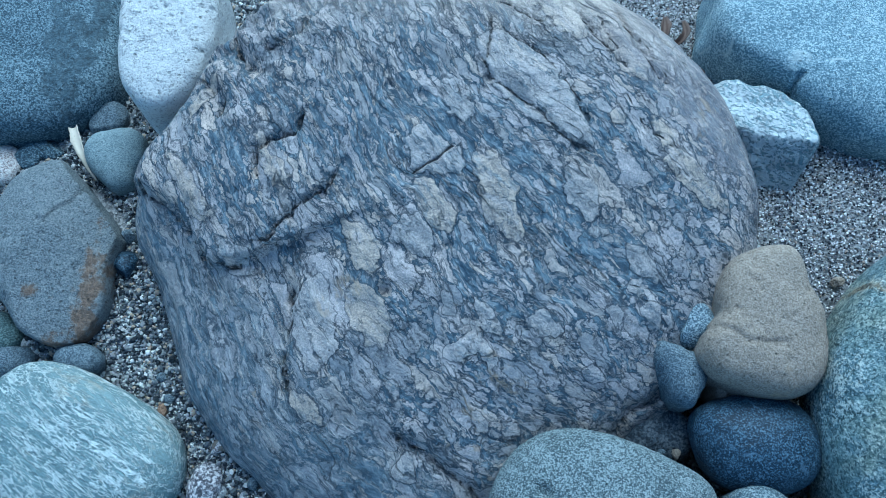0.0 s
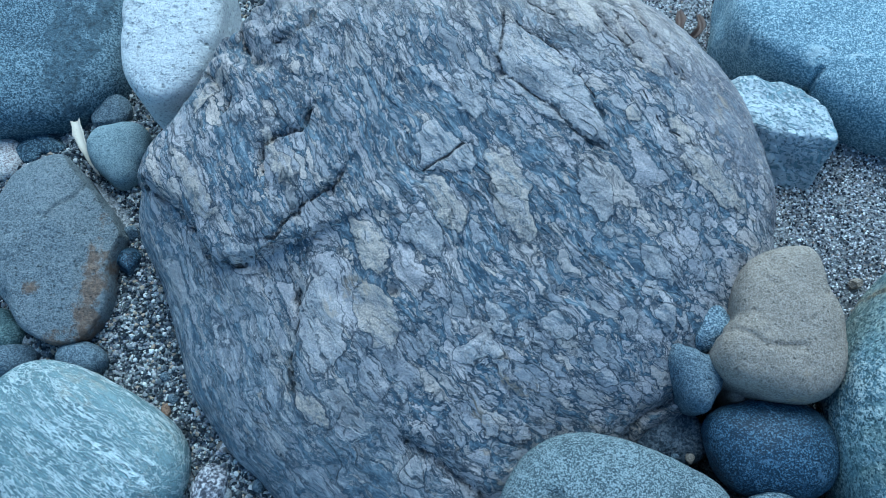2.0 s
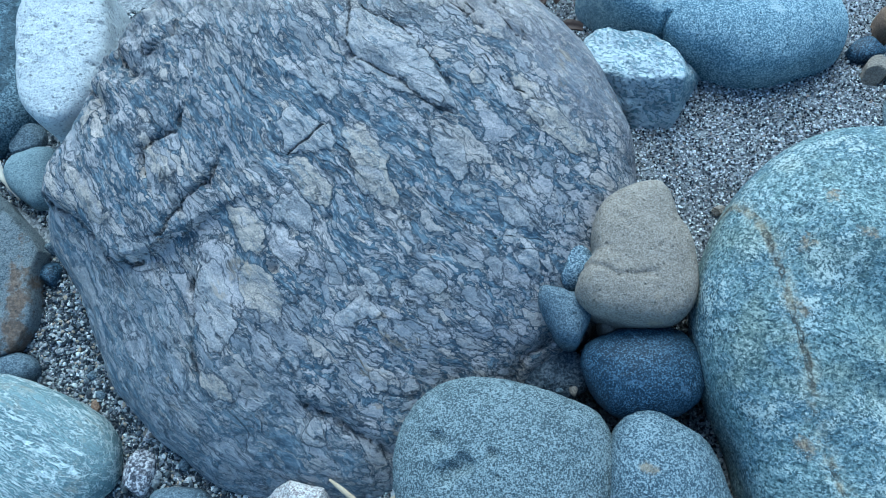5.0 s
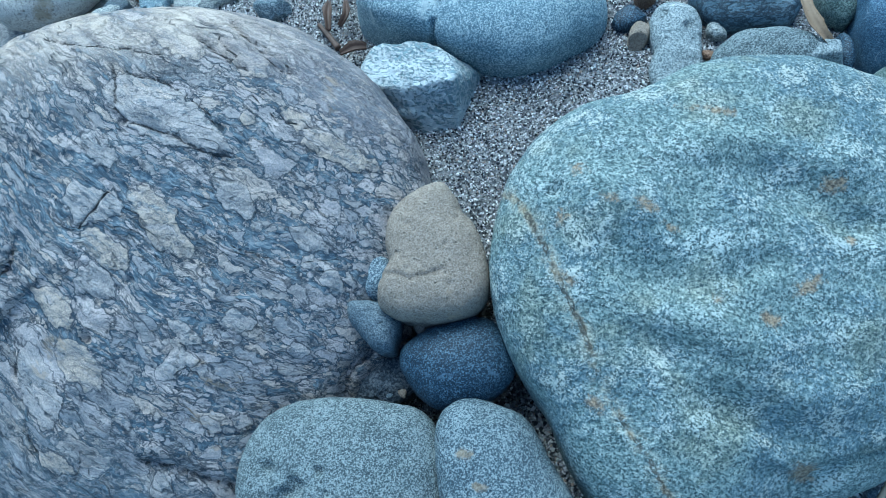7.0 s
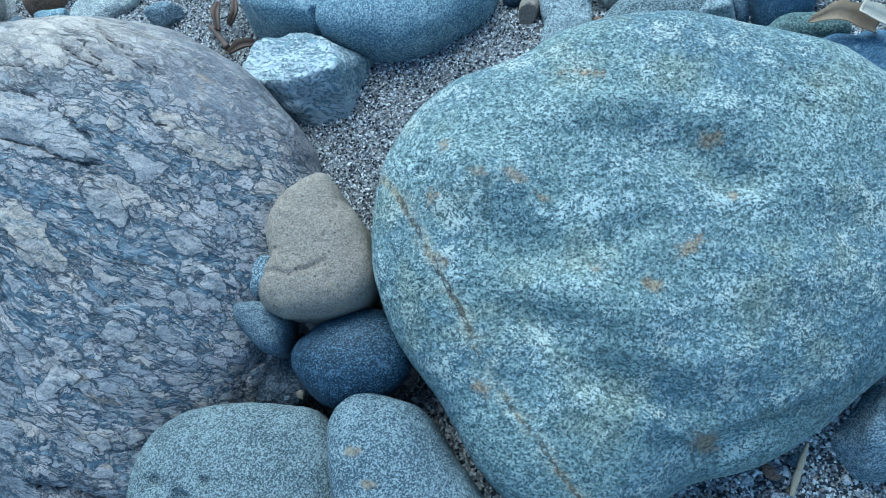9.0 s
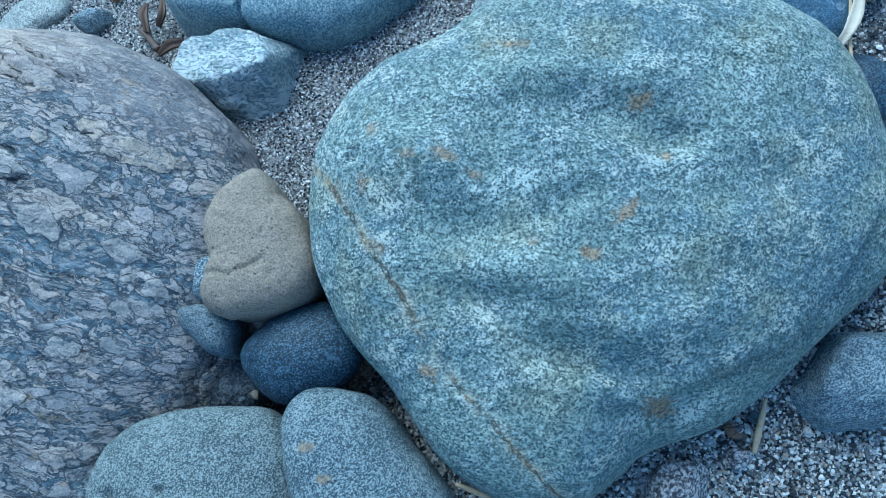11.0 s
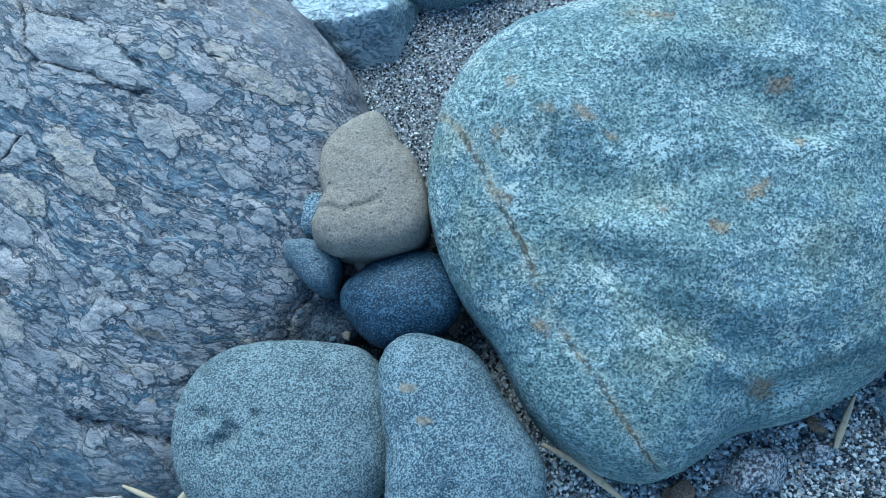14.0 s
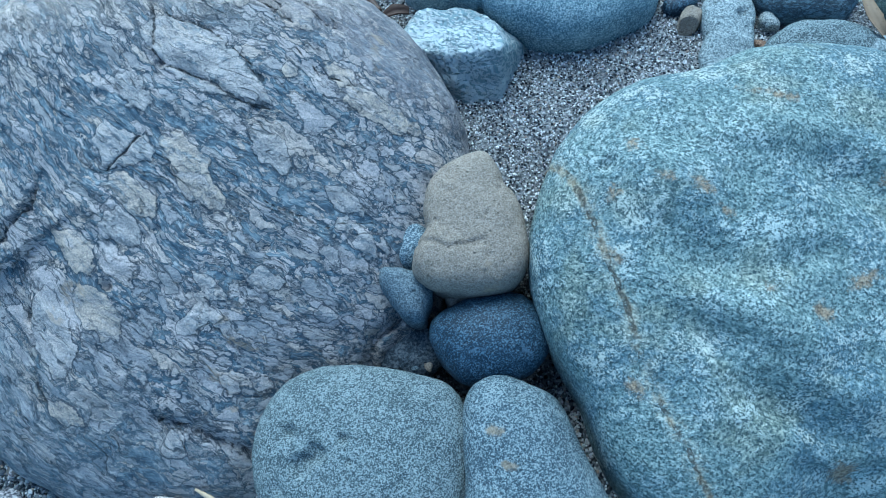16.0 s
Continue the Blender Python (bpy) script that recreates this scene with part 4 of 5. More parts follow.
stone("rock", "large flat blue-grey rock with pale veins and a notch", "rock", BLUE, (0.395, 0.443, 0.019), (0.136, 0.121, 0.108, 0.104, 0.107, 0.11, 0.117, 0.134, 0.17, 0.16, 0.142, 0.136, 0.109, 0.082, 0.072, 0.071, 0.073, 0.077, 0.089, 0.1, 0.111, 0.127, 0.147, 0.146), 0.042, 0.058, square=8, level=6, seed=27, lumps=((0.10, 0.003, 3), (0.01, 0.0005, 2)), faces=((80, 5, 0.050), (-110, 25, 0.066), (-55, 30, 0.086), (178, 62, 0.138), (20, 40, 0.10)), cuts=(([(-0.066, -0.075), (-0.062, -0.045), (-0.055, -0.032)], 0.004, 0.012),))
stone("stone", "chalky white quartz stone with small pits", "stone", WHITE, (-0.285, 0.470, 0.050), (0.052, 0.054, 0.065, 0.090, 0.100, 0.098, 0.074, 0.055, 0.048, 0.049, 0.060, 0.082, 0.101, 0.089, 0.067, 0.056), 0.036, 0.085, lean=(0, -0.06), square=4.6, level=6, seed=28, lumps=((0.05, 0.002, 3), (0.008, 0.0005, 2)), pits=110)
stone("rock", "big blue-black grainy rock with a damp dark patch", "rock", CORNER, (-0.518, 0.566, -0.045), (0.137, 0.137, 0.151, 0.156, 0.166, 0.172, 0.174, 0.181, 0.146, 0.129, 0.129, 0.137, 0.157, 0.170, 0.173, 0.188, 0.186, 0.152), 0.055, 0.07, square=4.2, level=6, seed=29, lumps=((0.12, 0.005, 4),), facets=2)
stone("stone", "small dark grey chip beside the white stone", "stone", SLATE, (-0.38, 0.424, -0.035), (0.019, 0.019, 0.019, 0.02, 0.02, 0.019, 0.018, 0.018, 0.023, 0.024, 0.019, 0.019, 0.02, 0.02), 0.012, 0.038, square=2.3, facets=3, seed=30)
stone("stone", "smooth three-cornered grey-teal stone", "stone", TEAL, (-0.357, 0.36, -0.016), (0.034, 0.036, 0.04, 0.038, 0.035, 0.038, 0.035, 0.028, 0.025, 0.024, 0.027, 0.036, 0.036, 0.031), 0.021, 0.044, square=2.6, seed=31, level=6, lumps=((0.05, 0.001, 2),))
stone("stone", "grey-brown stone with cracks and rusty patches", "stone", BROWN, (-0.401, 0.252, -0.002), (0.067, 0.076, 0.083, 0.088, 0.102, 0.095, 0.077, 0.070, 0.067, 0.063, 0.061, 0.065, 0.086, 0.099, 0.087, 0.070), 0.033, 0.052, square=2.6, level=6, seed=32, lumps=((0.05, 0.0025, 4),), facets=3, pits=45, cuts=(([(0.006, 0.023), (0.011, 0.035), (0.025, 0.047), (0.034, 0.067), (0.032, 0.077)], 0.003, 0.003), ([(0.040, -0.051), (0.042, -0.028), (0.043, -0.005)], 0.005, 0.002)))
stone("pebble", "pinkish white pebble by the brown stone", "pebble", PINK, (-0.494, 0.371, -0.044), (0.022, 0.023, 0.024, 0.025, 0.025, 0.027, 0.026, 0.023, 0.022, 0.023, 0.023, 0.024, 0.025, 0.023), 0.012, 0.038, square=2.3, seed=33)
stone("stone", "thin flat dark slate stone", "stone", CORNER, (-0.453, 0.383, -0.041), (0.028, 0.031, 0.026, 0.016, 0.015, 0.021, 0.029, 0.031, 0.027, 0.024, 0.017, 0.01, 0.009, 0.019), 0.009, 0.036, square=2.3, facets=4, seed=34)
stone("stone", "oval pale green stone with white streaks", "stone", JADE, (-0.343, 0.067, -0.002), (0.096, 0.077, 0.065, 0.062, 0.067, 0.082, 0.098, 0.100, 0.100, 0.094, 0.086, 0.080, 0.076, 0.081, 0.092, 0.103), 0.036, 0.052, square=2.5, level=6, seed=35, lumps=((0.06, 0.002, 4), (0.01, 0.0005, 2)))
stone("pebble", "smooth oval blue-grey pebble", "pebble", SLATE, (-0.358, 0.148, -0.012), (0.025, 0.021, 0.018, 0.017, 0.017, 0.02, 0.024, 0.025, 0.021, 0.018, 0.017, 0.017, 0.02, 0.024), 0.017, 0.038, square=2.3, seed=36, level=4)
stone("stone", "dull green stone under the brown stone", "stone", MOSS, (-0.449, 0.18, -0.029), (0.022, 0.018, 0.016, 0.018, 0.022, 0.025, 0.025, 0.023, 0.022, 0.022, 0.021, 0.021, 0.025, 0.025), 0.012, 0.038, square=2.3, seed=37, level=4)
stone("stone", "blue-grey stone beside the green oval", "stone", SLATE, (-0.439, 0.149, -0.029), (0.03, 0.028, 0.019, 0.015, 0.014, 0.016, 0.02, 0.03, 0.028, 0.019, 0.015, 0.014, 0.016, 0.02), 0.012, 0.038, square=2.3, seed=38, level=4)
stone("pebble", "angular dark blue pebble on the gravel", "pebble", NAVY, (-0.329, 0.247, -0.013), (0.012, 0.013, 0.013, 0.016, 0.016, 0.012, 0.012, 0.012, 0.012, 0.011, 0.015, 0.016, 0.012, 0.012), 0.008, 0.036, square=2.3, facets=4, seed=39, level=4)
stone("pebble", "little dark grey pebble on the gravel", "pebble", SLATE, (-0.332, 0.277, -0.016), (0.008, 0.007, 0.007, 0.007, 0.007, 0.007, 0.007, 0.007, 0.007, 0.008, 0.009, 0.009, 0.009, 0.009), 0.006, 0.034, square=2.3, facets=4, seed=40, level=4)
stone("pebble", "small blue and white chip caught beside the boulder", "pebble", INDIGO, (0.211, 0.160, 0.062), (0.015, 0.019, 0.019, 0.02, 0.019, 0.015, 0.013, 0.014, 0.02, 0.024, 0.022, 0.019, 0.014, 0.014), 0.014, 0.035, square=7, faces=((90, 10, 0.014), (-80, 50, 0.015), (10, 55, 0.016)), seed=41, lumps=((0.012, 0.001, 3),))
stone("pebble", "small brown-grey pebble in a dark gap", "pebble", TAN, (0.23, 0.108, 0.032), (0.01, 0.009, 0.008, 0.008, 0.011, 0.011, 0.008, 0.007, 0.007, 0.009, 0.011, 0.01, 0.009, 0.009), 0.018, 0.042, square=2.3, seed=42, level=4)
stone("rock", "breccia chunk broken off the boulder, shade put into its colour", "rock", BRECCIA_SHADED, (0.172, 0.082, 0.008), (0.044, 0.038, 0.03, 0.026, 0.026, 0.028, 0.034, 0.038, 0.034, 0.028, 0.028, 0.03, 0.036, 0.044), 0.018, 0.044, square=2.3, facets=6, chip=0.6, seed=43)
stone("stone", "rough pinkish white stone at the foot of the boulder", "stone", PINK, (-0.063, -0.017, 0.004), (0.039, 0.029, 0.023, 0.022, 0.027, 0.035, 0.042, 0.042, 0.038, 0.032, 0.029, 0.032, 0.039, 0.043), 0.024, 0.046, square=2.3, facets=5, seed=44, lumps=((0.02, 0.002, 4),))
stone("pebble", "mottled grey pebble on the gravel", "pebble", MOTTLED, (-0.225, 0.03, -0.013), (0.015, 0.017, 0.021, 0.024, 0.021, 0.017, 0.015, 0.015, 0.017, 0.021, 0.024, 0.021, 0.017, 0.015), 0.012, 0.038, square=2.3, facets=3, seed=45, level=4)
stone("pebble", "little angular white chip", "pebble", WHITE, (-0.216, 0.023, -0.015), (0.008, 0.008, 0.008, 0.008, 0.008, 0.009, 0.011, 0.012, 0.012, 0.011, 0.011, 0.01, 0.009, 0.009), 0.009, 0.036, square=2.3, facets=4, seed=46, level=4)
stone("stone", "dark slate stone sunk in the gravel", "stone", SLATE, (-0.185, 0, -0.01), (0.03, 0.024, 0.018, 0.016, 0.016, 0.02, 0.028, 0.029, 0.021, 0.016, 0.015, 0.017, 0.021, 0.027), 0.018, 0.042, square=2.3, seed=47)
stone("stone", "long rounded pale grey stone lying on the sand", "stone", SILVER, (0.578, 0.318, 0.013), (0.033, 0.044, 0.057, 0.056, 0.042, 0.028, 0.021, 0.022, 0.037, 0.058, 0.055, 0.042, 0.033, 0.03), 0.012, 0.038, square=2.6, seed=48, level=6, lumps=((0.03, 0.0015, 3),), pits=10, dents=((0.006, 0.042, 0.007, 0.006), (0.022, 0.016, 0.006, 0.005), (-0.004, 0.036, 0.004, 0.003)))
stone("pebble", "light blue-grey pebble on the sand", "pebble", PALE, (0.63, 0.324, 0.007), (0.006, 0.007, 0.012, 0.014, 0.011, 0.01, 0.009, 0.009, 0.008, 0.009, 0.012, 0.013, 0.013, 0.009), 0.009, 0.036, square=2.3, facets=3, seed=49, level=4)
stone("stone", "flat grey-green granular stone", "stone", SPECKLED, (0.657, 0.263, 0.026), (0.054, 0.041, 0.034, 0.033, 0.038, 0.048, 0.059, 0.061, 0.045, 0.037, 0.037, 0.041, 0.052, 0.063), 0.03, 0.05, square=2.3, seed=50)
stone("stone", "pale angular stone tucked behind the green boulder", "stone", SILVER, (0.7, 0.248, 0.028), (0.07, 0.07, 0.07, 0.07, 0.07, 0.07, 0.07, 0.07), 0.036, 0.054, square=18, seed=51, lumps=((0.03, 0.001, 3),), faces=((70, 12, 0.022), (-110, 42, 0.033), (103, 70, 0.0186), (66, 70, 0.0167), (-20, 70, 0.0245), (-99, 66, 0.019), (172, 70, 0.0278)))
stone("rock", "scuffed blue-grey rock with dark streaks", "rock", SCUFFED, (0.689, 0.350, 0.012), (0.049, 0.048, 0.047, 0.050, 0.058, 0.066, 0.072, 0.070, 0.060, 0.048, 0.042, 0.05, 0.051, 0.048), 0.03, 0.05, square=2.3, seed=52, level=6, lumps=((0.04, 0.003, 4),))
stone("stone", "dark green rounded stone among others", "stone", MOSS, (0.766, 0.315, 0.006), (0.015, 0.02, 0.029, 0.036, 0.032, 0.022, 0.02, 0.022, 0.026, 0.029, 0.036, 0.028, 0.017, 0.013), 0.024, 0.046, square=2.3, seed=53)
stone("stone", "smooth deep blue stone with pale flecks", "stone", NAVY_PALE, (0.801, 0.277, 0.015), (0.039, 0.051, 0.061, 0.064, 0.053, 0.039, 0.034, 0.036, 0.051, 0.078, 0.075, 0.048, 0.031, 0.031), 0.036, 0.054, square=7, seed=54, level=6, lumps=((0.06, 0.0015, 2),), faces=((120, 10, 0.040), (-140, 48, 0.052), (20, 50, 0.05)))
stone("pebble", "narrow dark blue pebble in the gap", "pebble", NAVY, (0.739, 0.249, 0.01), (0.011, 0.014, 0.021, 0.024, 0.015, 0.011, 0.01, 0.011, 0.014, 0.021, 0.024, 0.015, 0.011, 0.01), 0.018, 0.042, square=2.3, seed=55)
stone("stone", "lumpy dark teal stone", "stone", MOSS, (0.781, 0.191, 0.019), (0.035, 0.024, 0.02, 0.019, 0.022, 0.029, 0.041, 0.035, 0.024, 0.02, 0.019, 0.022, 0.029, 0.041), 0.022, 0.05, square=2.3, seed=56, lumps=((0.03, 0.003, 3),))
stone("stone", "flat dark blue stone with pale scratches", "stone", NAVY_PALE, (0.812, 0.134, 0.017), (0.041, 0.036, 0.033, 0.032, 0.033, 0.055, 0.053, 0.041, 0.038, 0.039, 0.042, 0.043, 0.042, 0.04), 0.03, 0.05, square=2.3, seed=57, level=6)
stone("stone", "dark blue stone beside the green boulder", "stone", NAVY, (0.824, 0.046, 0.003), (0.026, 0.027, 0.031, 0.034, 0.034, 0.033, 0.03, 0.028, 0.029, 0.034, 0.036, 0.031, 0.028, 0.027), 0.018, 0.042, square=2.3, seed=58)
stone("stone", "pale tan stone among dry leaves", "stone", TAN, (0.891, 0.151, 0.008), (0.019, 0.02, 0.022, 0.023, 0.022, 0.021, 0.022, 0.027, 0.035, 0.032, 0.028, 0.029, 0.026, 0.022), 0.03, 0.05, square=2.3, seed=59)
stone("stone", "large chalky white stone with yellowish stains", "stone", CREAM, (-0.134, 0.78, -0.075), (0.085, 0.078, 0.077, 0.076, 0.076, 0.077, 0.08, 0.082, 0.081, 0.081, 0.082, 0.084, 0.087, 0.094), 0.042, 0.058, square=2.3, seed=60, level=6, lumps=((0.05, 0.004, 4),))
stone("stone", "red-brown stone on the gravel", "stone", RED, (0.009, 0.729, -0.08), (0.029, 0.032, 0.028, 0.023, 0.02, 0.019, 0.02, 0.021, 0.026, 0.035, 0.031, 0.031, 0.032, 0.028), 0.024, 0.046, square=2.3, seed=61)
stone("pebble", "grey pebble behind the dark boulder", "pebble", SLATE, (-0.035, 0.687, -0.084), (0.015, 0.017, 0.019, 0.02, 0.019, 0.022, 0.023, 0.019, 0.018, 0.018, 0.018, 0.017, 0.012, 0.012), 0.009, 0.038, square=2.3, seed=62, level=4)
stone("pebble", "pale ringed pebble behind the dark boulder", "pebble", PALE, (-0.047, 0.677, -0.081), (0.014, 0.019, 0.016, 0.016, 0.014, 0.019, 0.026, 0.021, 0.017, 0.016, 0.016, 0.015, 0.012, 0.009), 0.009, 0.038, square=2.3, seed=63, level=4)
stone("stone", "slate-blue stone behind the dark boulder", "stone", BLUE, (0.017, 0.661, -0.067), (0.025, 0.026, 0.018, 0.017, 0.019, 0.021, 0.024, 0.027, 0.012, 0.013, 0.015, 0.019, 0.022, 0.021), 0.013, 0.042, square=2.3, facets=3, seed=64)
stone("stone", "flat whitish stone with grey blotches", "stone", PALE, (0.092, 0.640, -0.058), (0.050, 0.044, 0.034, 0.027, 0.026, 0.032, 0.044, 0.052, 0.050, 0.040, 0.032, 0.027, 0.028, 0.042), 0.013, 0.042, square=2.3, facets=3, seed=65, lumps=((0.02, 0.002, 4),))
stone("stone", "grey-blue stone half sunk in gravel", "stone", INDIGO, (0.17, 0.566, -0.030), (0.021, 0.018, 0.017, 0.015, 0.013, 0.02, 0.024, 0.018, 0.015, 0.016, 0.017, 0.017, 0.018, 0.022), 0.013, 0.042, square=2.3, facets=4, seed=66)
stone("stone", "brown stone beyond the blue rock", "stone", RED, (0.584, 0.405, 0.002), (0.013, 0.015, 0.016, 0.015, 0.017, 0.014, 0.012, 0.013, 0.015, 0.017, 0.018, 0.016, 0.014, 0.013), 0.018, 0.042, square=2.3, seed=67, level=4)
stone("pebble", "flat dark blue pebble", "pebble", NAVY, (0.554, 0.377, 0.003), (0.021, 0.021, 0.016, 0.014, 0.013, 0.014, 0.017, 0.021, 0.021, 0.016, 0.014, 0.013, 0.014, 0.017), 0.008, 0.036, square=2.3, facets=2, seed=68, level=4)
stone("pebble", "brown and grey streaked pebble", "pebble", TAN, (0.554, 0.35, 0.008), (0.014, 0.019, 0.023, 0.018, 0.014, 0.012, 0.012, 0.014, 0.019, 0.023, 0.018, 0.014, 0.012, 0.012), 0.012, 0.038, square=2.3, facets=8, chip=0.6, seed=69, level=4)
stone("rock", "angular blue-grey rock sunk in the sand", "rock", INDIGO, (0.668, -0.176, -0.022), (0.11, 0.11, 0.11, 0.11, 0.11, 0.11, 0.11, 0.11), 0.03, 0.044, square=20, level=6, seed=70, lumps=((0.024, 0.0026, 4), (0.008, 0.0010, 3)), faces=((95, 10, 0.030), (-125, 46, 0.030), (-40, 48, 0.034), (170, 68, 0.046), (118, 72, 0.034), (60, 74, 0.042), (0, 72, 0.052), (-62, 78, 0.036), (-112, 80, 0.034), (-160, 76, 0.043)))
stone("stone", "mauve and white mottled flat stone", "stone", MOTTLED, (0.487, -0.18, -0.024), (0.033, 0.024, 0.02, 0.021, 0.023, 0.027, 0.039, 0.032, 0.026, 0.017, 0.014, 0.017, 0.03, 0.036), 0.015, 0.04, square=2.6, level=6, facets=9, chip=0.6, seed=71, lumps=((0.02, 0.002, 4),))
stone("pebble", "pale blue-grey pebble at the foot of the green boulder", "pebble", SLATE, (0.457, -0.196, -0.031), (0.017, 0.016, 0.014, 0.014, 0.015, 0.017, 0.019, 0.02, 0.019, 0.017, 0.016, 0.015, 0.016, 0.017), 0.012, 0.038, square=2.3, seed=72, level=4)
stone("pebble", "red-brown pebble under the green boulder", "pebble", RED, (0.416, -0.174, -0.024), (0.015, 0.016, 0.014, 0.01, 0.009, 0.011, 0.015, 0.016, 0.014, 0.01, 0.009, 0.01, 0.012, 0.014), 0.012, 0.038, square=2.3, facets=3, seed=73, level=4)
stone("pebble", "flat grey pebble in the sand", "pebble", SLATE, (0.535, -0.236, -0.046), (0.024, 0.015, 0.012, 0.011, 0.013, 0.02, 0.027, 0.025, 0.019, 0.015, 0.015, 0.019, 0.025, 0.029), 0.012, 0.038, square=2.3, seed=74, level=4)
stone("pebble", "pinkish grey pebble on the sand", "pebble", MOTTLED, (0.548, -0.185, -0.033), (0.012, 0.012, 0.011, 0.009, 0.008, 0.009, 0.01, 0.01, 0.01, 0.01, 0.009, 0.009, 0.009, 0.01), 0.006, 0.034, square=2.3, facets=4, seed=75, level=4)
stone("pebble", "pale buff pebble on the gravel", "pebble", TAN, (-0.214, 0.068, -0.011), (0.0082, 0.0064, 0.0055, 0.0064, 0.0082, 0.0064, 0.0055, 0.0064), 0.0050, 0.0053, level=4, lumps=((0.006, 0.0008, 3),), facets=4, seed=80)
stone("pebble", "small buff pebble beside the dark boulder", "pebble", TAN, (-0.238, 0.110, -0.009), (0.0054, 0.0069, 0.0055, 0.0046, 0.0054, 0.0069, 0.0055, 0.0046), 0.0042, 0.0045, level=4, lumps=((0.006, 0.0008, 3),), facets=4, seed=81)
stone("pebble", "small rusty brown pebble on the gravel", "pebble", RED, (-0.273, 0.100, -0.014), (0.0047, 0.0054, 0.0070, 0.0057, 0.0047, 0.0054, 0.0070, 0.0057), 0.0043, 0.0046, level=4, lumps=((0.006, 0.0008, 3),), facets=4, seed=82)
stone("pebble", "small blue-grey pebble on the gravel", "pebble", SLATE, (-0.277, 0.131, -0.012), (0.0052, 0.0043, 0.0048, 0.0063, 0.0052, 0.0043, 0.0048, 0.0063), 0.0039, 0.0042, level=4, lumps=((0.006, 0.0008, 3),), facets=4, seed=83)
stone("pebble", "white angular pebble at the gravel edge", "pebble", WHITE, (-0.214, 0.027, -0.017), (0.0081, 0.0068, 0.0055, 0.0061, 0.0081, 0.0068, 0.0055, 0.0061), 0.0050, 0.0054, level=4, lumps=((0.006, 0.0008, 3),), facets=4, seed=84)
stone("pebble", "tiny white pebble in the gap", "pebble", WHITE, (-0.443, 0.196, -0.032), (0.0041, 0.0055, 0.0047, 0.0038, 0.0041, 0.0055, 0.0047, 0.0038), 0.0034, 0.0037, level=4, lumps=((0.006, 0.0008, 3),), facets=4, seed=85)
stone("pebble", "tiny white pebble beside the brown stone", "pebble", WHITE, (-0.425, 0.169, -0.031), (0.0037, 0.0040, 0.0054, 0.0047, 0.0037, 0.0040, 0.0054, 0.0047), 0.0034, 0.0036, level=4, lumps=((0.006, 0.0008, 3),), facets=4, seed=86)
stone("pebble", "dark grey pebble on the gravel", "pebble", SLATE, (-0.267, 0.110, -0.013), (0.0055, 0.0043, 0.0046, 0.0061, 0.0055, 0.0043, 0.0046, 0.0061), 0.0039, 0.0041, level=4, lumps=((0.006, 0.0008, 3),), facets=4, seed=87)
stone("pebble", "elongated buff pebble on the fine sand", "pebble", TAN, (0.356, 0.211, 0.026), (0.0069, 0.0064, 0.0049, 0.0052, 0.0069, 0.0064, 0.0049, 0.0052), 0.0044, 0.0047, level=4, lumps=((0.006, 0.0008, 3),), facets=4, seed=88)
stone("pebble", "little white pebble in the dark gap", "pebble", WHITE, (0.184, 0.066, 0.018), (0.0037, 0.0049, 0.0046, 0.0036, 0.0037, 0.0049, 0.0046, 0.0036), 0.0032, 0.0034, level=4, lumps=((0.006, 0.0008, 3),), facets=4, seed=89)
stone("pebble", "little brown pebble in the dark gap", "pebble", TAN, (0.193, 0.059, 0.018), (0.0040, 0.0041, 0.0055, 0.0053, 0.0040, 0.0041, 0.0055, 0.0053), 0.0036, 0.0038, level=4, lumps=((0.006, 0.0008, 3),), facets=4, seed=90)
stone("pebble", "little grey pebble in the dark gap", "pebble", SLATE, (0.180, 0.061, 0.018), (0.0042, 0.0031, 0.0032, 0.0042, 0.0042, 0.0031, 0.0032, 0.0042), 0.0028, 0.0030, level=4, lumps=((0.006, 0.0008, 3),), facets=4, seed=91)
stone("pebble", "white flat pebble behind the dark boulder", "pebble", WHITE, (0.079, 0.621, -0.058), (0.0100, 0.0102, 0.0077, 0.0076, 0.0100, 0.0102, 0.0077, 0.0076), 0.0067, 0.0071, level=4, lumps=((0.006, 0.0008, 3),), facets=4, seed=92)
stone("pebble", "red-brown pebble on the gravel", "pebble", RED, (0.201, 0.602, -0.050), (0.0060, 0.0078, 0.0081, 0.0061, 0.0060, 0.0078, 0.0081, 0.0061), 0.0053, 0.0057, level=4, lumps=((0.006, 0.0008, 3),), facets=4, seed=93)
stone("pebble", "dark brown bark-coloured pebble by the boulder", "pebble", RED, (0.556, -0.164, -0.028), (0.0065, 0.0062, 0.0080, 0.0086, 0.0065, 0.0062, 0.0080, 0.0086), 0.0056, 0.0059, level=4, lumps=((0.006, 0.0008, 3),), facets=4, seed=94)
stone("pebble", "dark slate pebble by the boulder", "pebble", SLATE, (0.537, -0.152, -0.024), (0.0066, 0.0049, 0.0047, 0.0060, 0.0066, 0.0049, 0.0047, 0.0060), 0.0042, 0.0045, level=4, lumps=((0.006, 0.0008, 3),), facets=4, seed=95)
stone("pebble", "grey pebble on the sand", "pebble", SLATE, (0.578, -0.162, -0.028), (0.0053, 0.0059, 0.0044, 0.0041, 0.0053, 0.0059, 0.0044, 0.0041), 0.0037, 0.0040, level=4, lumps=((0.006, 0.0008, 3),), facets=4, seed=96)
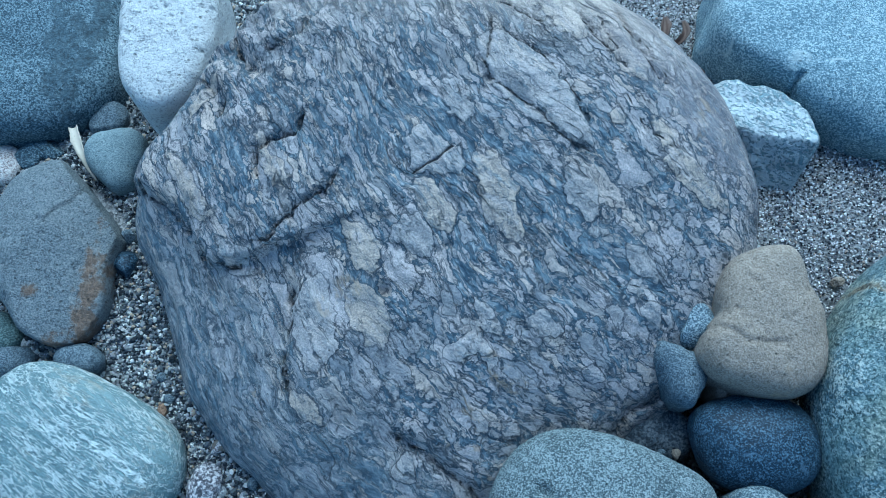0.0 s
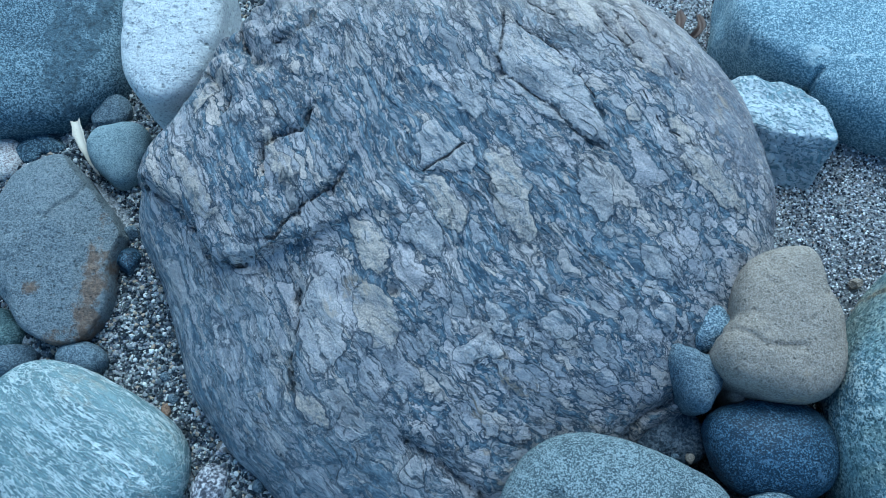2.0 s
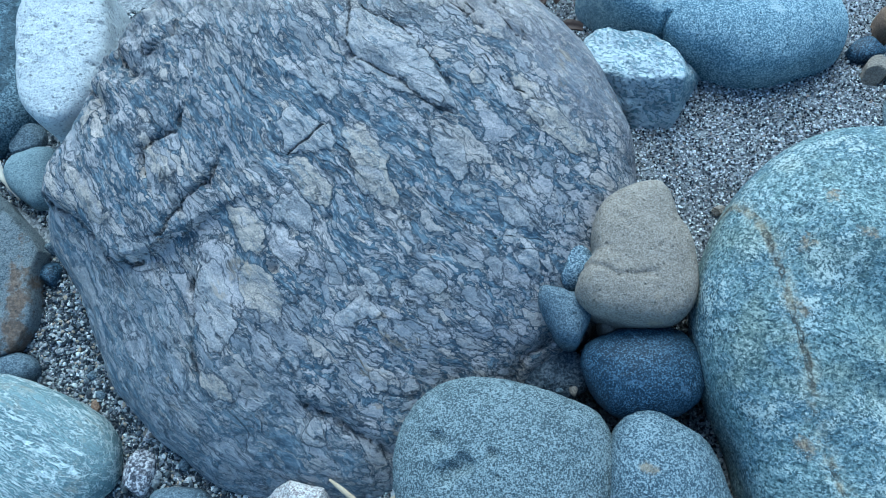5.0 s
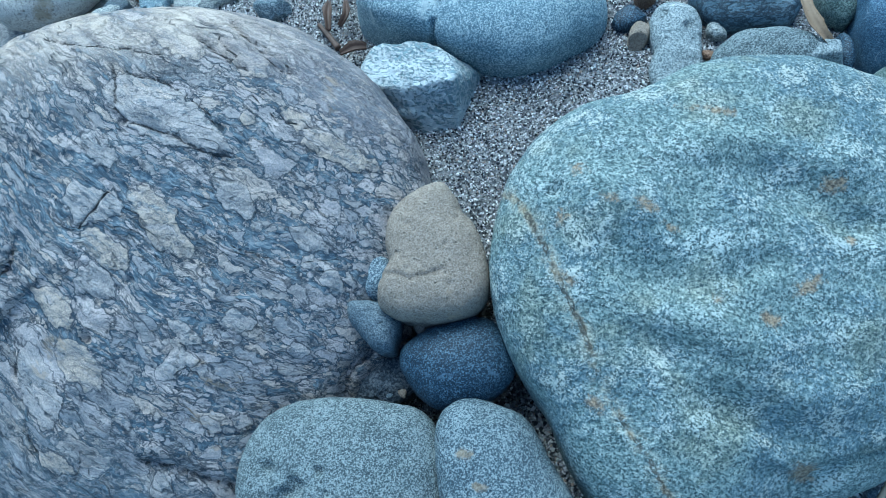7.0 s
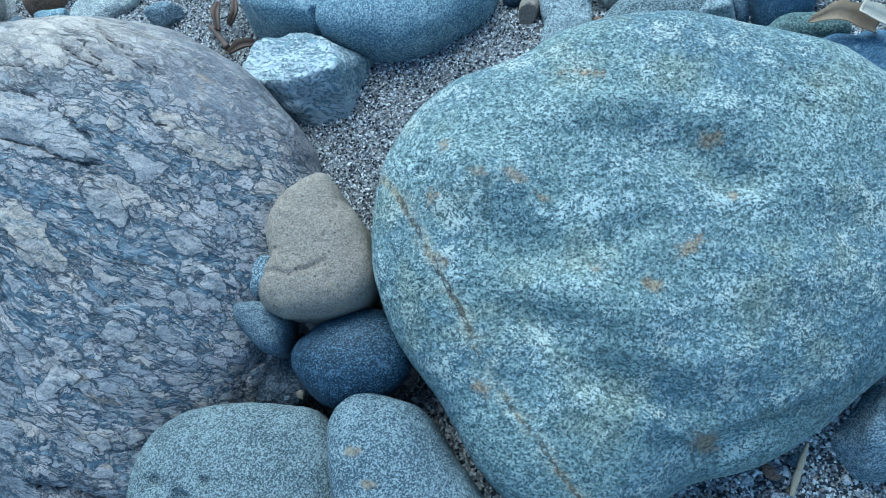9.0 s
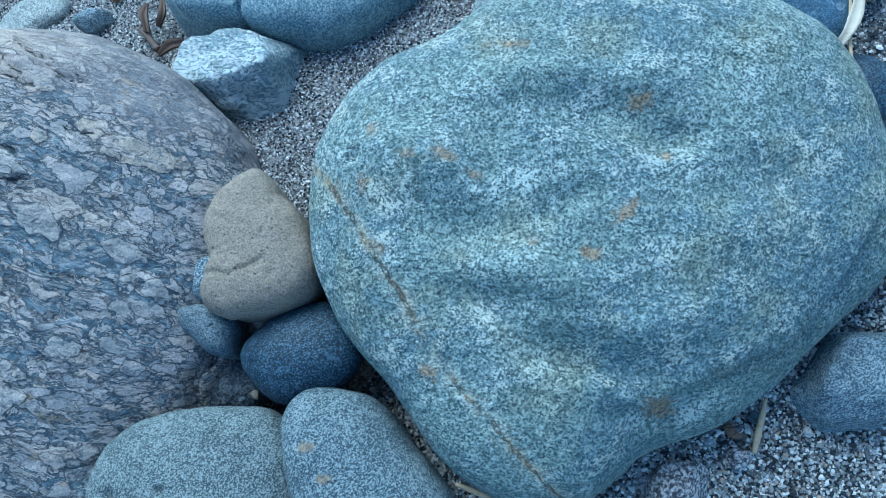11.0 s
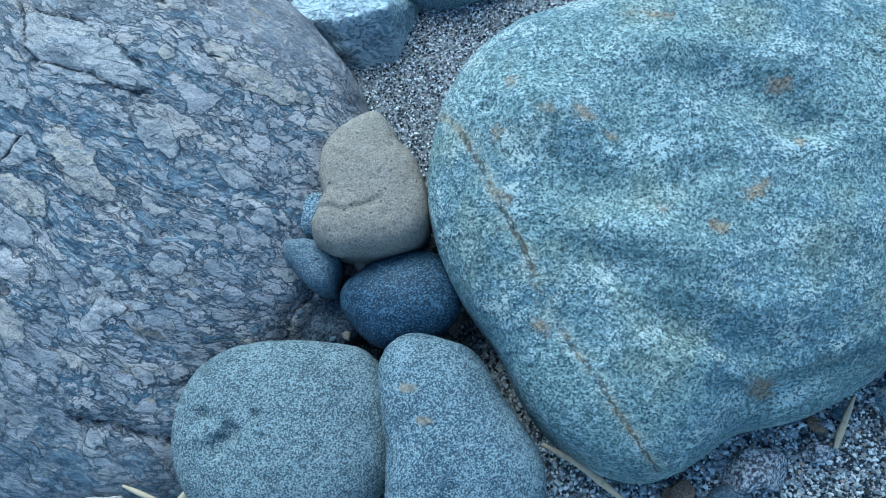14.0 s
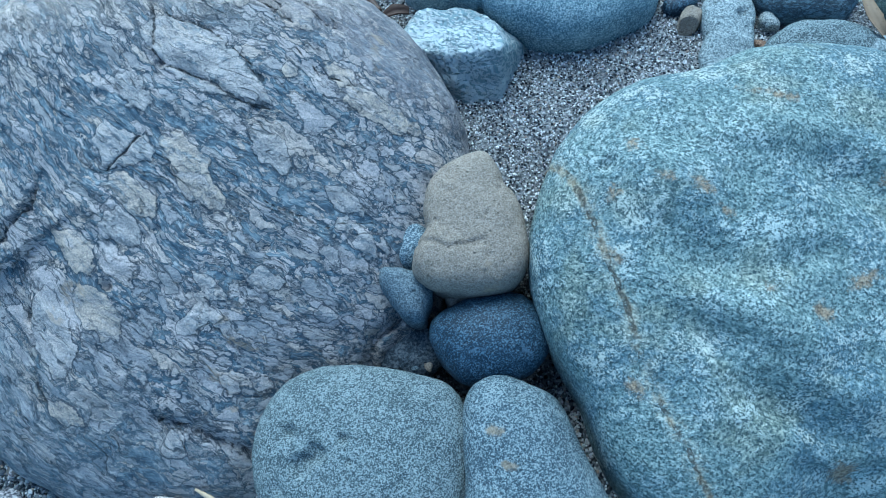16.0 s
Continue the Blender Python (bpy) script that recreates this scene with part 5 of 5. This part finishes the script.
stone("pebble", "white pebble on the sand", "pebble", WHITE, (0.614, -0.194, -0.039), (0.0038, 0.0047, 0.0055, 0.0041, 0.0038, 0.0047, 0.0055, 0.0041), 0.0034, 0.0037, level=4, lumps=((0.006, 0.0008, 3),), facets=4, seed=97)
stone("pebble", "blue-grey pebble beside the straw", "pebble", PALE, (0.623, -0.161, -0.030), (0.0051, 0.0046, 0.0058, 0.0068, 0.0051, 0.0046, 0.0058, 0.0068), 0.0042, 0.0045, level=4, lumps=((0.006, 0.0008, 3),), facets=4, seed=98)
stone("pebble", "mauve-grey chip on the sand", "pebble", MOTTLED, (0.558, -0.164, -0.028), (0.0080, 0.0061, 0.0054, 0.0067, 0.0080, 0.0061, 0.0054, 0.0067), 0.0050, 0.0053, level=4, lumps=((0.006, 0.0008, 3),), facets=4, seed=99)
stone("pebble", "pinkish buff pebble beside the boulder", "pebble", PINK, (-0.214, 0.068, -0.011), (0.0068, 0.0083, 0.0064, 0.0056, 0.0068, 0.0083, 0.0064, 0.0056), 0.0051, 0.0055, level=4, lumps=((0.006, 0.0008, 3),), facets=4, seed=100)
stone("pebble", "grey pebble on the gravel", "pebble", SLATE, (-0.182, 0.034, -0.012), (0.0045, 0.0054, 0.0067, 0.0052, 0.0045, 0.0054, 0.0067, 0.0052), 0.0041, 0.0044, level=4, lumps=((0.006, 0.0008, 3),), facets=4, seed=101)
stone("pebble", "rusty brown chip beside the long stone", "pebble", RED, (0.610, 0.299, 0.009), (0.0064, 0.0054, 0.0064, 0.0082, 0.0064, 0.0054, 0.0064, 0.0082), 0.0050, 0.0053, level=4, lumps=((0.006, 0.0008, 3),), facets=4, seed=102)


# ---- leaves, straws and twigs ----
def strip(name, label, category, material, path, widths, thick=0.0006, curl=0.0, twist=0.0):
    """A thin curled leaf or a flat straw along a path of points, with a real thickness."""
    pts = [Vector(q) for q in path]
    steps, rows = 6, []
    for k in range(len(pts) - 1):
        a, b, c, d = pts[max(k - 1, 0)], pts[k], pts[k + 1], pts[min(k + 2, len(pts) - 1)]
        for n in range(steps):
            f = n / steps
            rows.append((b + 0.5 * f * (c - a + f * (2 * a - 5 * b + 4 * c - d + f * (3 * (b - c) + d - a))), (k + f) / (len(pts) - 1)))
    rows.append((pts[-1], 1.0))
    bm, ring = bmesh.new(), []
    for n, (q, f) in enumerate(rows):
        ahead = (rows[min(n + 1, len(rows) - 1)][0] - rows[max(n - 1, 0)][0]).normalized()
        side = ahead.cross(Vector((0, 0, 1))).normalized()
        side = Matrix.Rotation(twist * f, 3, ahead) @ side
        up = side.cross(ahead).normalized()
        u = f * (len(widths) - 1)
        i = min(int(u), len(widths) - 2)
        w = (widths[i] + (widths[i + 1] - widths[i]) * (u - i)) / 2 * (1 + 0.06 * math.sin(7.3 * n + 90 * q.x) + 0.05 * math.sin(2.9 * n + 70 * q.y))
        ring.append([[bm.verts.new(q + side * (w * s) + up * (curl * w * s * s + t * thick / 2)) for s in (-1, -0.5, 0, 0.5, 1)] for t in (1, -1)])
    for (a, b), (c, d) in zip(ring[:-1], ring[1:]):
        for k in range(4):
            bm.faces.new((a[k], a[k + 1], c[k + 1], c[k]))
            bm.faces.new((b[k + 1], b[k], d[k], d[k + 1]))
        bm.faces.new((a[0], c[0], d[0], b[0]))
        bm.faces.new((a[4], b[4], d[4], c[4]))
    for (a, b), flip in ((ring[0], False), (ring[-1], True)):
        for k in range(4):
            f = (a[k], b[k], b[k + 1], a[k + 1])
            bm.faces.new(f[::-1] if flip else f)
    bmesh.ops.recalc_face_normals(bm, faces=bm.faces)
    for f in bm.faces:
        f.smooth = True
    me = bpy.data.meshes.new(name)
    bm.to_mesh(me)
    bm.free()
    me.materials.append(material)
    return tagged(new(name, me), label, category, {"straw": "dry straws", "leaf": "dry leaves", "bark_shred": "bark shreds", "twig": "bark shreds"}[name])


strip("straw", "dry yellow straw lying on the sand", "straw", STRAW, [(0.591, -0.152, -0.009), (0.581, -0.165, -0.018), (0.572, -0.176, -0.025), (0.562, -0.188, -0.031)], (0.002, 0.005, 0.006, 0.004), 0.003, -0.5)
strip("straw", "dry pale blade wedged under the green boulder", "straw", STRAW, [(0.321, -0.094, 0.020), (0.342, -0.118, 0.014), (0.354, -0.137, 0.009), (0.367, -0.160, 0.003)], (0.003, 0.006, 0.007, 0.004), 0.002, -0.4)
strip("straw", "broken dry straw by the pinkish stone", "straw", STRAW, [(-0.034, 0.004, 0.024), (-0.020, -0.009, 0.023), (-0.003, -0.027, 0.016)], (0.002, 0.005, 0.005), 0.002, -0.5)
strip("straw", "short dry straw by the pitted stone", "straw", STRAW, [(0.031, -0.013, 0.021), (0.019, -0.020, 0.019), (0.005, -0.026, 0.016)], (0.004, 0.006, 0.006), 0.002, -0.5)
strip("leaf", "curled pale dry leaf between two stones", "leaf", BLEACHED, [(-0.409, 0.403, -0.019), (-0.401, 0.385, -0.016), (-0.393, 0.369, -0.016), (-0.386, 0.355, -0.022), (-0.377, 0.342, -0.025)], (0.009, 0.011, 0.008, 0.004, 0.001), 0.0006, 0.8)
strip("leaf", "brown dry leaf standing between blue stones", "leaf", LEAF, [(0.708, 0.307, 0.047), (0.702, 0.277, 0.051), (0.707, 0.255, 0.048), (0.721, 0.241, 0.032)], (0.009, 0.015, 0.010, 0.002), 0.0007, 0.8)
strip("leaf", "bleached ribbon of dry leaf hanging over a stone", "leaf", BLEACHED, [(0.855, 0.121, 0.042), (0.837, 0.103, 0.043), (0.818, 0.089, 0.045), (0.804, 0.083, 0.036)], (0.008, 0.012, 0.010, 0.006), 0.0007, 0.5)
strip("leaf", "curled bleached leaf over the blue stone", "leaf", BLEACHED, [(0.803, 0.172, 0.068), (0.818, 0.157, 0.061), (0.830, 0.145, 0.055), (0.843, 0.123, 0.043)], (0.014, 0.018, 0.014, 0.003), 0.0007, 0.7)
strip("leaf", "broad brown dry leaf behind the stones", "leaf", LEAF, [(0.766, 0.187, 0.051), (0.788, 0.179, 0.059), (0.805, 0.166, 0.053), (0.818, 0.155, 0.046)], (0.002, 0.020, 0.026, 0.012), 0.0007, 0.7)
strip("leaf", "long pale stalk hanging beside the green boulder", "leaf", STRAW, [(0.843, 0.120, 0.043), (0.815, 0.078, 0.039), (0.805, 0.055, 0.034), (0.803, 0.037, 0.022)], (0.002, 0.003, 0.003, 0.002), 0.002)
strip("bark_shred", "shred of brown bark on the gravel", "bark", BARK, [(0.240, 0.538, -0.018), (0.235, 0.514, -0.008), (0.230, 0.493, -0.009)], (0.003, 0.011, 0.006), 0.002, 1.6)
strip("bark_shred", "curved shred of brown bark on the gravel", "bark", BARK, [(0.259, 0.530, -0.015), (0.256, 0.505, -0.006), (0.244, 0.493, -0.009)], (0.003, 0.009, 0.005), 0.002, 1.6)
strip("twig", "brown twig lying behind the dark boulder", "twig", BARK, [(0.220, 0.510, -0.015), (0.227, 0.488, -0.009), (0.234, 0.461, -0.000)], (0.004, 0.006, 0.007), 0.005, -0.4)
strip("bark_shred", "brown bark piece against the marbled rock", "bark", BARK, [(0.235, 0.448, 0.005), (0.252, 0.447, 0.009), (0.265, 0.444, 0.007)], (0.005, 0.013, 0.007), 0.003, 0.9)


# ---- loose grains, last ----
def inside_stones(x, y, margin):
    hit = np.zeros(len(x), bool)
    for cx, cy, radii in COVERED:
        d = np.hypot(x - cx, y - cy)
        hit |= d < ring_radius(radii, np.arctan2(y - cy, x - cx)) * margin
    return hit


def grains(name, label, count, area, sizes, material, seed, keep=None, level=1, sink=0.25):
    """Very many loose grains, each a small jagged stone of its own shape."""
    rnd = np.random.default_rng(seed)
    x, y = rnd.uniform(area[0], area[1], count), rnd.uniform(area[2], area[3], count)
    ok = ~inside_stones(x, y, 0.93)
    ok &= rnd.uniform(0, 1, count) < np.clip((1.05 - np.hypot((x - 0.2) / 0.85, (y - 0.22) / 0.66)) / 0.16, 0, 1)
    if keep is not None:
        ok &= keep(x, y)
    x, y = x[ok], y[ok]
    n = len(x)
    if level:
        d, tris = ball(level)
    else:
        d = np.array([(1, 0, 0), (-1, 0, 0), (0, 1, 0), (0, -1, 0), (0, 0, 1), (0, 0, -1)], float)
        tris = np.array([(0, 2, 4), (2, 1, 4), (1, 3, 4), (3, 0, 4), (2, 0, 5), (1, 2, 5), (3, 1, 5), (0, 3, 5)])
    size = sizes[0] * (sizes[1] / sizes[0]) ** rnd.beta(1.1, 2.2, n) / 2
    shape = size[:, None, None] * rnd.uniform(0.7, 1.3, (n, 1, 3)) * (d[None] * rnd.uniform(0.62, 1.3, (n, len(d), 1)))
    shape[:, :, 2] *= 0.8
    a, b = rnd.uniform(0, 6.283, n), rnd.normal(0, 0.5, n)
    ca, sa, cb, sb = np.cos(a)[:, None], np.sin(a)[:, None], np.cos(b)[:, None], np.sin(b)[:, None]
    px, py, pz = shape[:, :, 0], shape[:, :, 1], shape[:, :, 2]
    px, pz = px * cb + pz * sb, pz * cb - px * sb
    px, py = px * ca - py * sa, px * sa + py * ca
    xy = np.c_[x, y, np.zeros(n)]
    z = ground_height(x, y) + 0.004 * rough_noise(xy, 0.09, 3, 4) + size * (0.8 - 2 * sink) + rnd.uniform(-0.25, 0.5, n) * size
    v = np.stack([px + x[:, None], py + y[:, None], pz + z[:, None]], -1).reshape(-1, 3)
    f = (tris[None] + (np.arange(n) * len(d))[:, None, None]).reshape(-1, 3)
    ob = new(name, mesh_of(name, v, f, smooth=False))
    ob.data.materials.append(material)
    return tagged(ob, label, "gravel", kind="stuff")


def left_side(x, y):
    return x < -0.05


def right_side(x, y):
    return x >= -0.05


grains("fine_gravel", "loose pale and dark grains of coarse beach sand", 76000, (-0.62, 0.0, -0.12, 0.62), (0.0026, 0.0068), COARSE, 11, left_side, 1)
grains("fine_gravel", "loose grains filling the gaps of the coarse sand", 60000, (-0.62, 0.0, -0.12, 0.62), (0.0018, 0.0034), COARSE, 12, left_side, 0)
grains("sand_grains", "fine speckled grey sand between the boulders", 190000, (-0.05, 1.0, 0.0, 0.82), (0.0018, 0.0042), FINE, 13, right_side, 0)
grains("sand_grains", "speckled grey sand at the foot of the stones", 36000, (0.0, 0.28, -0.40, 0.02), (0.0024, 0.0060), GRIT, 14, right_side, 0)
grains("sand_grains", "speckled grey sand with small gravel", 48000, (0.28, 0.84, -0.31, 0.02), (0.0024, 0.0054), GRIT, 16, right_side, 1)
grains("fine_gravel", "scattered small gravel on the grey sand", 6000, (0.05, 1.0, -0.40, 0.10), (0.0036, 0.0078), GRIT, 15, right_side, 1)
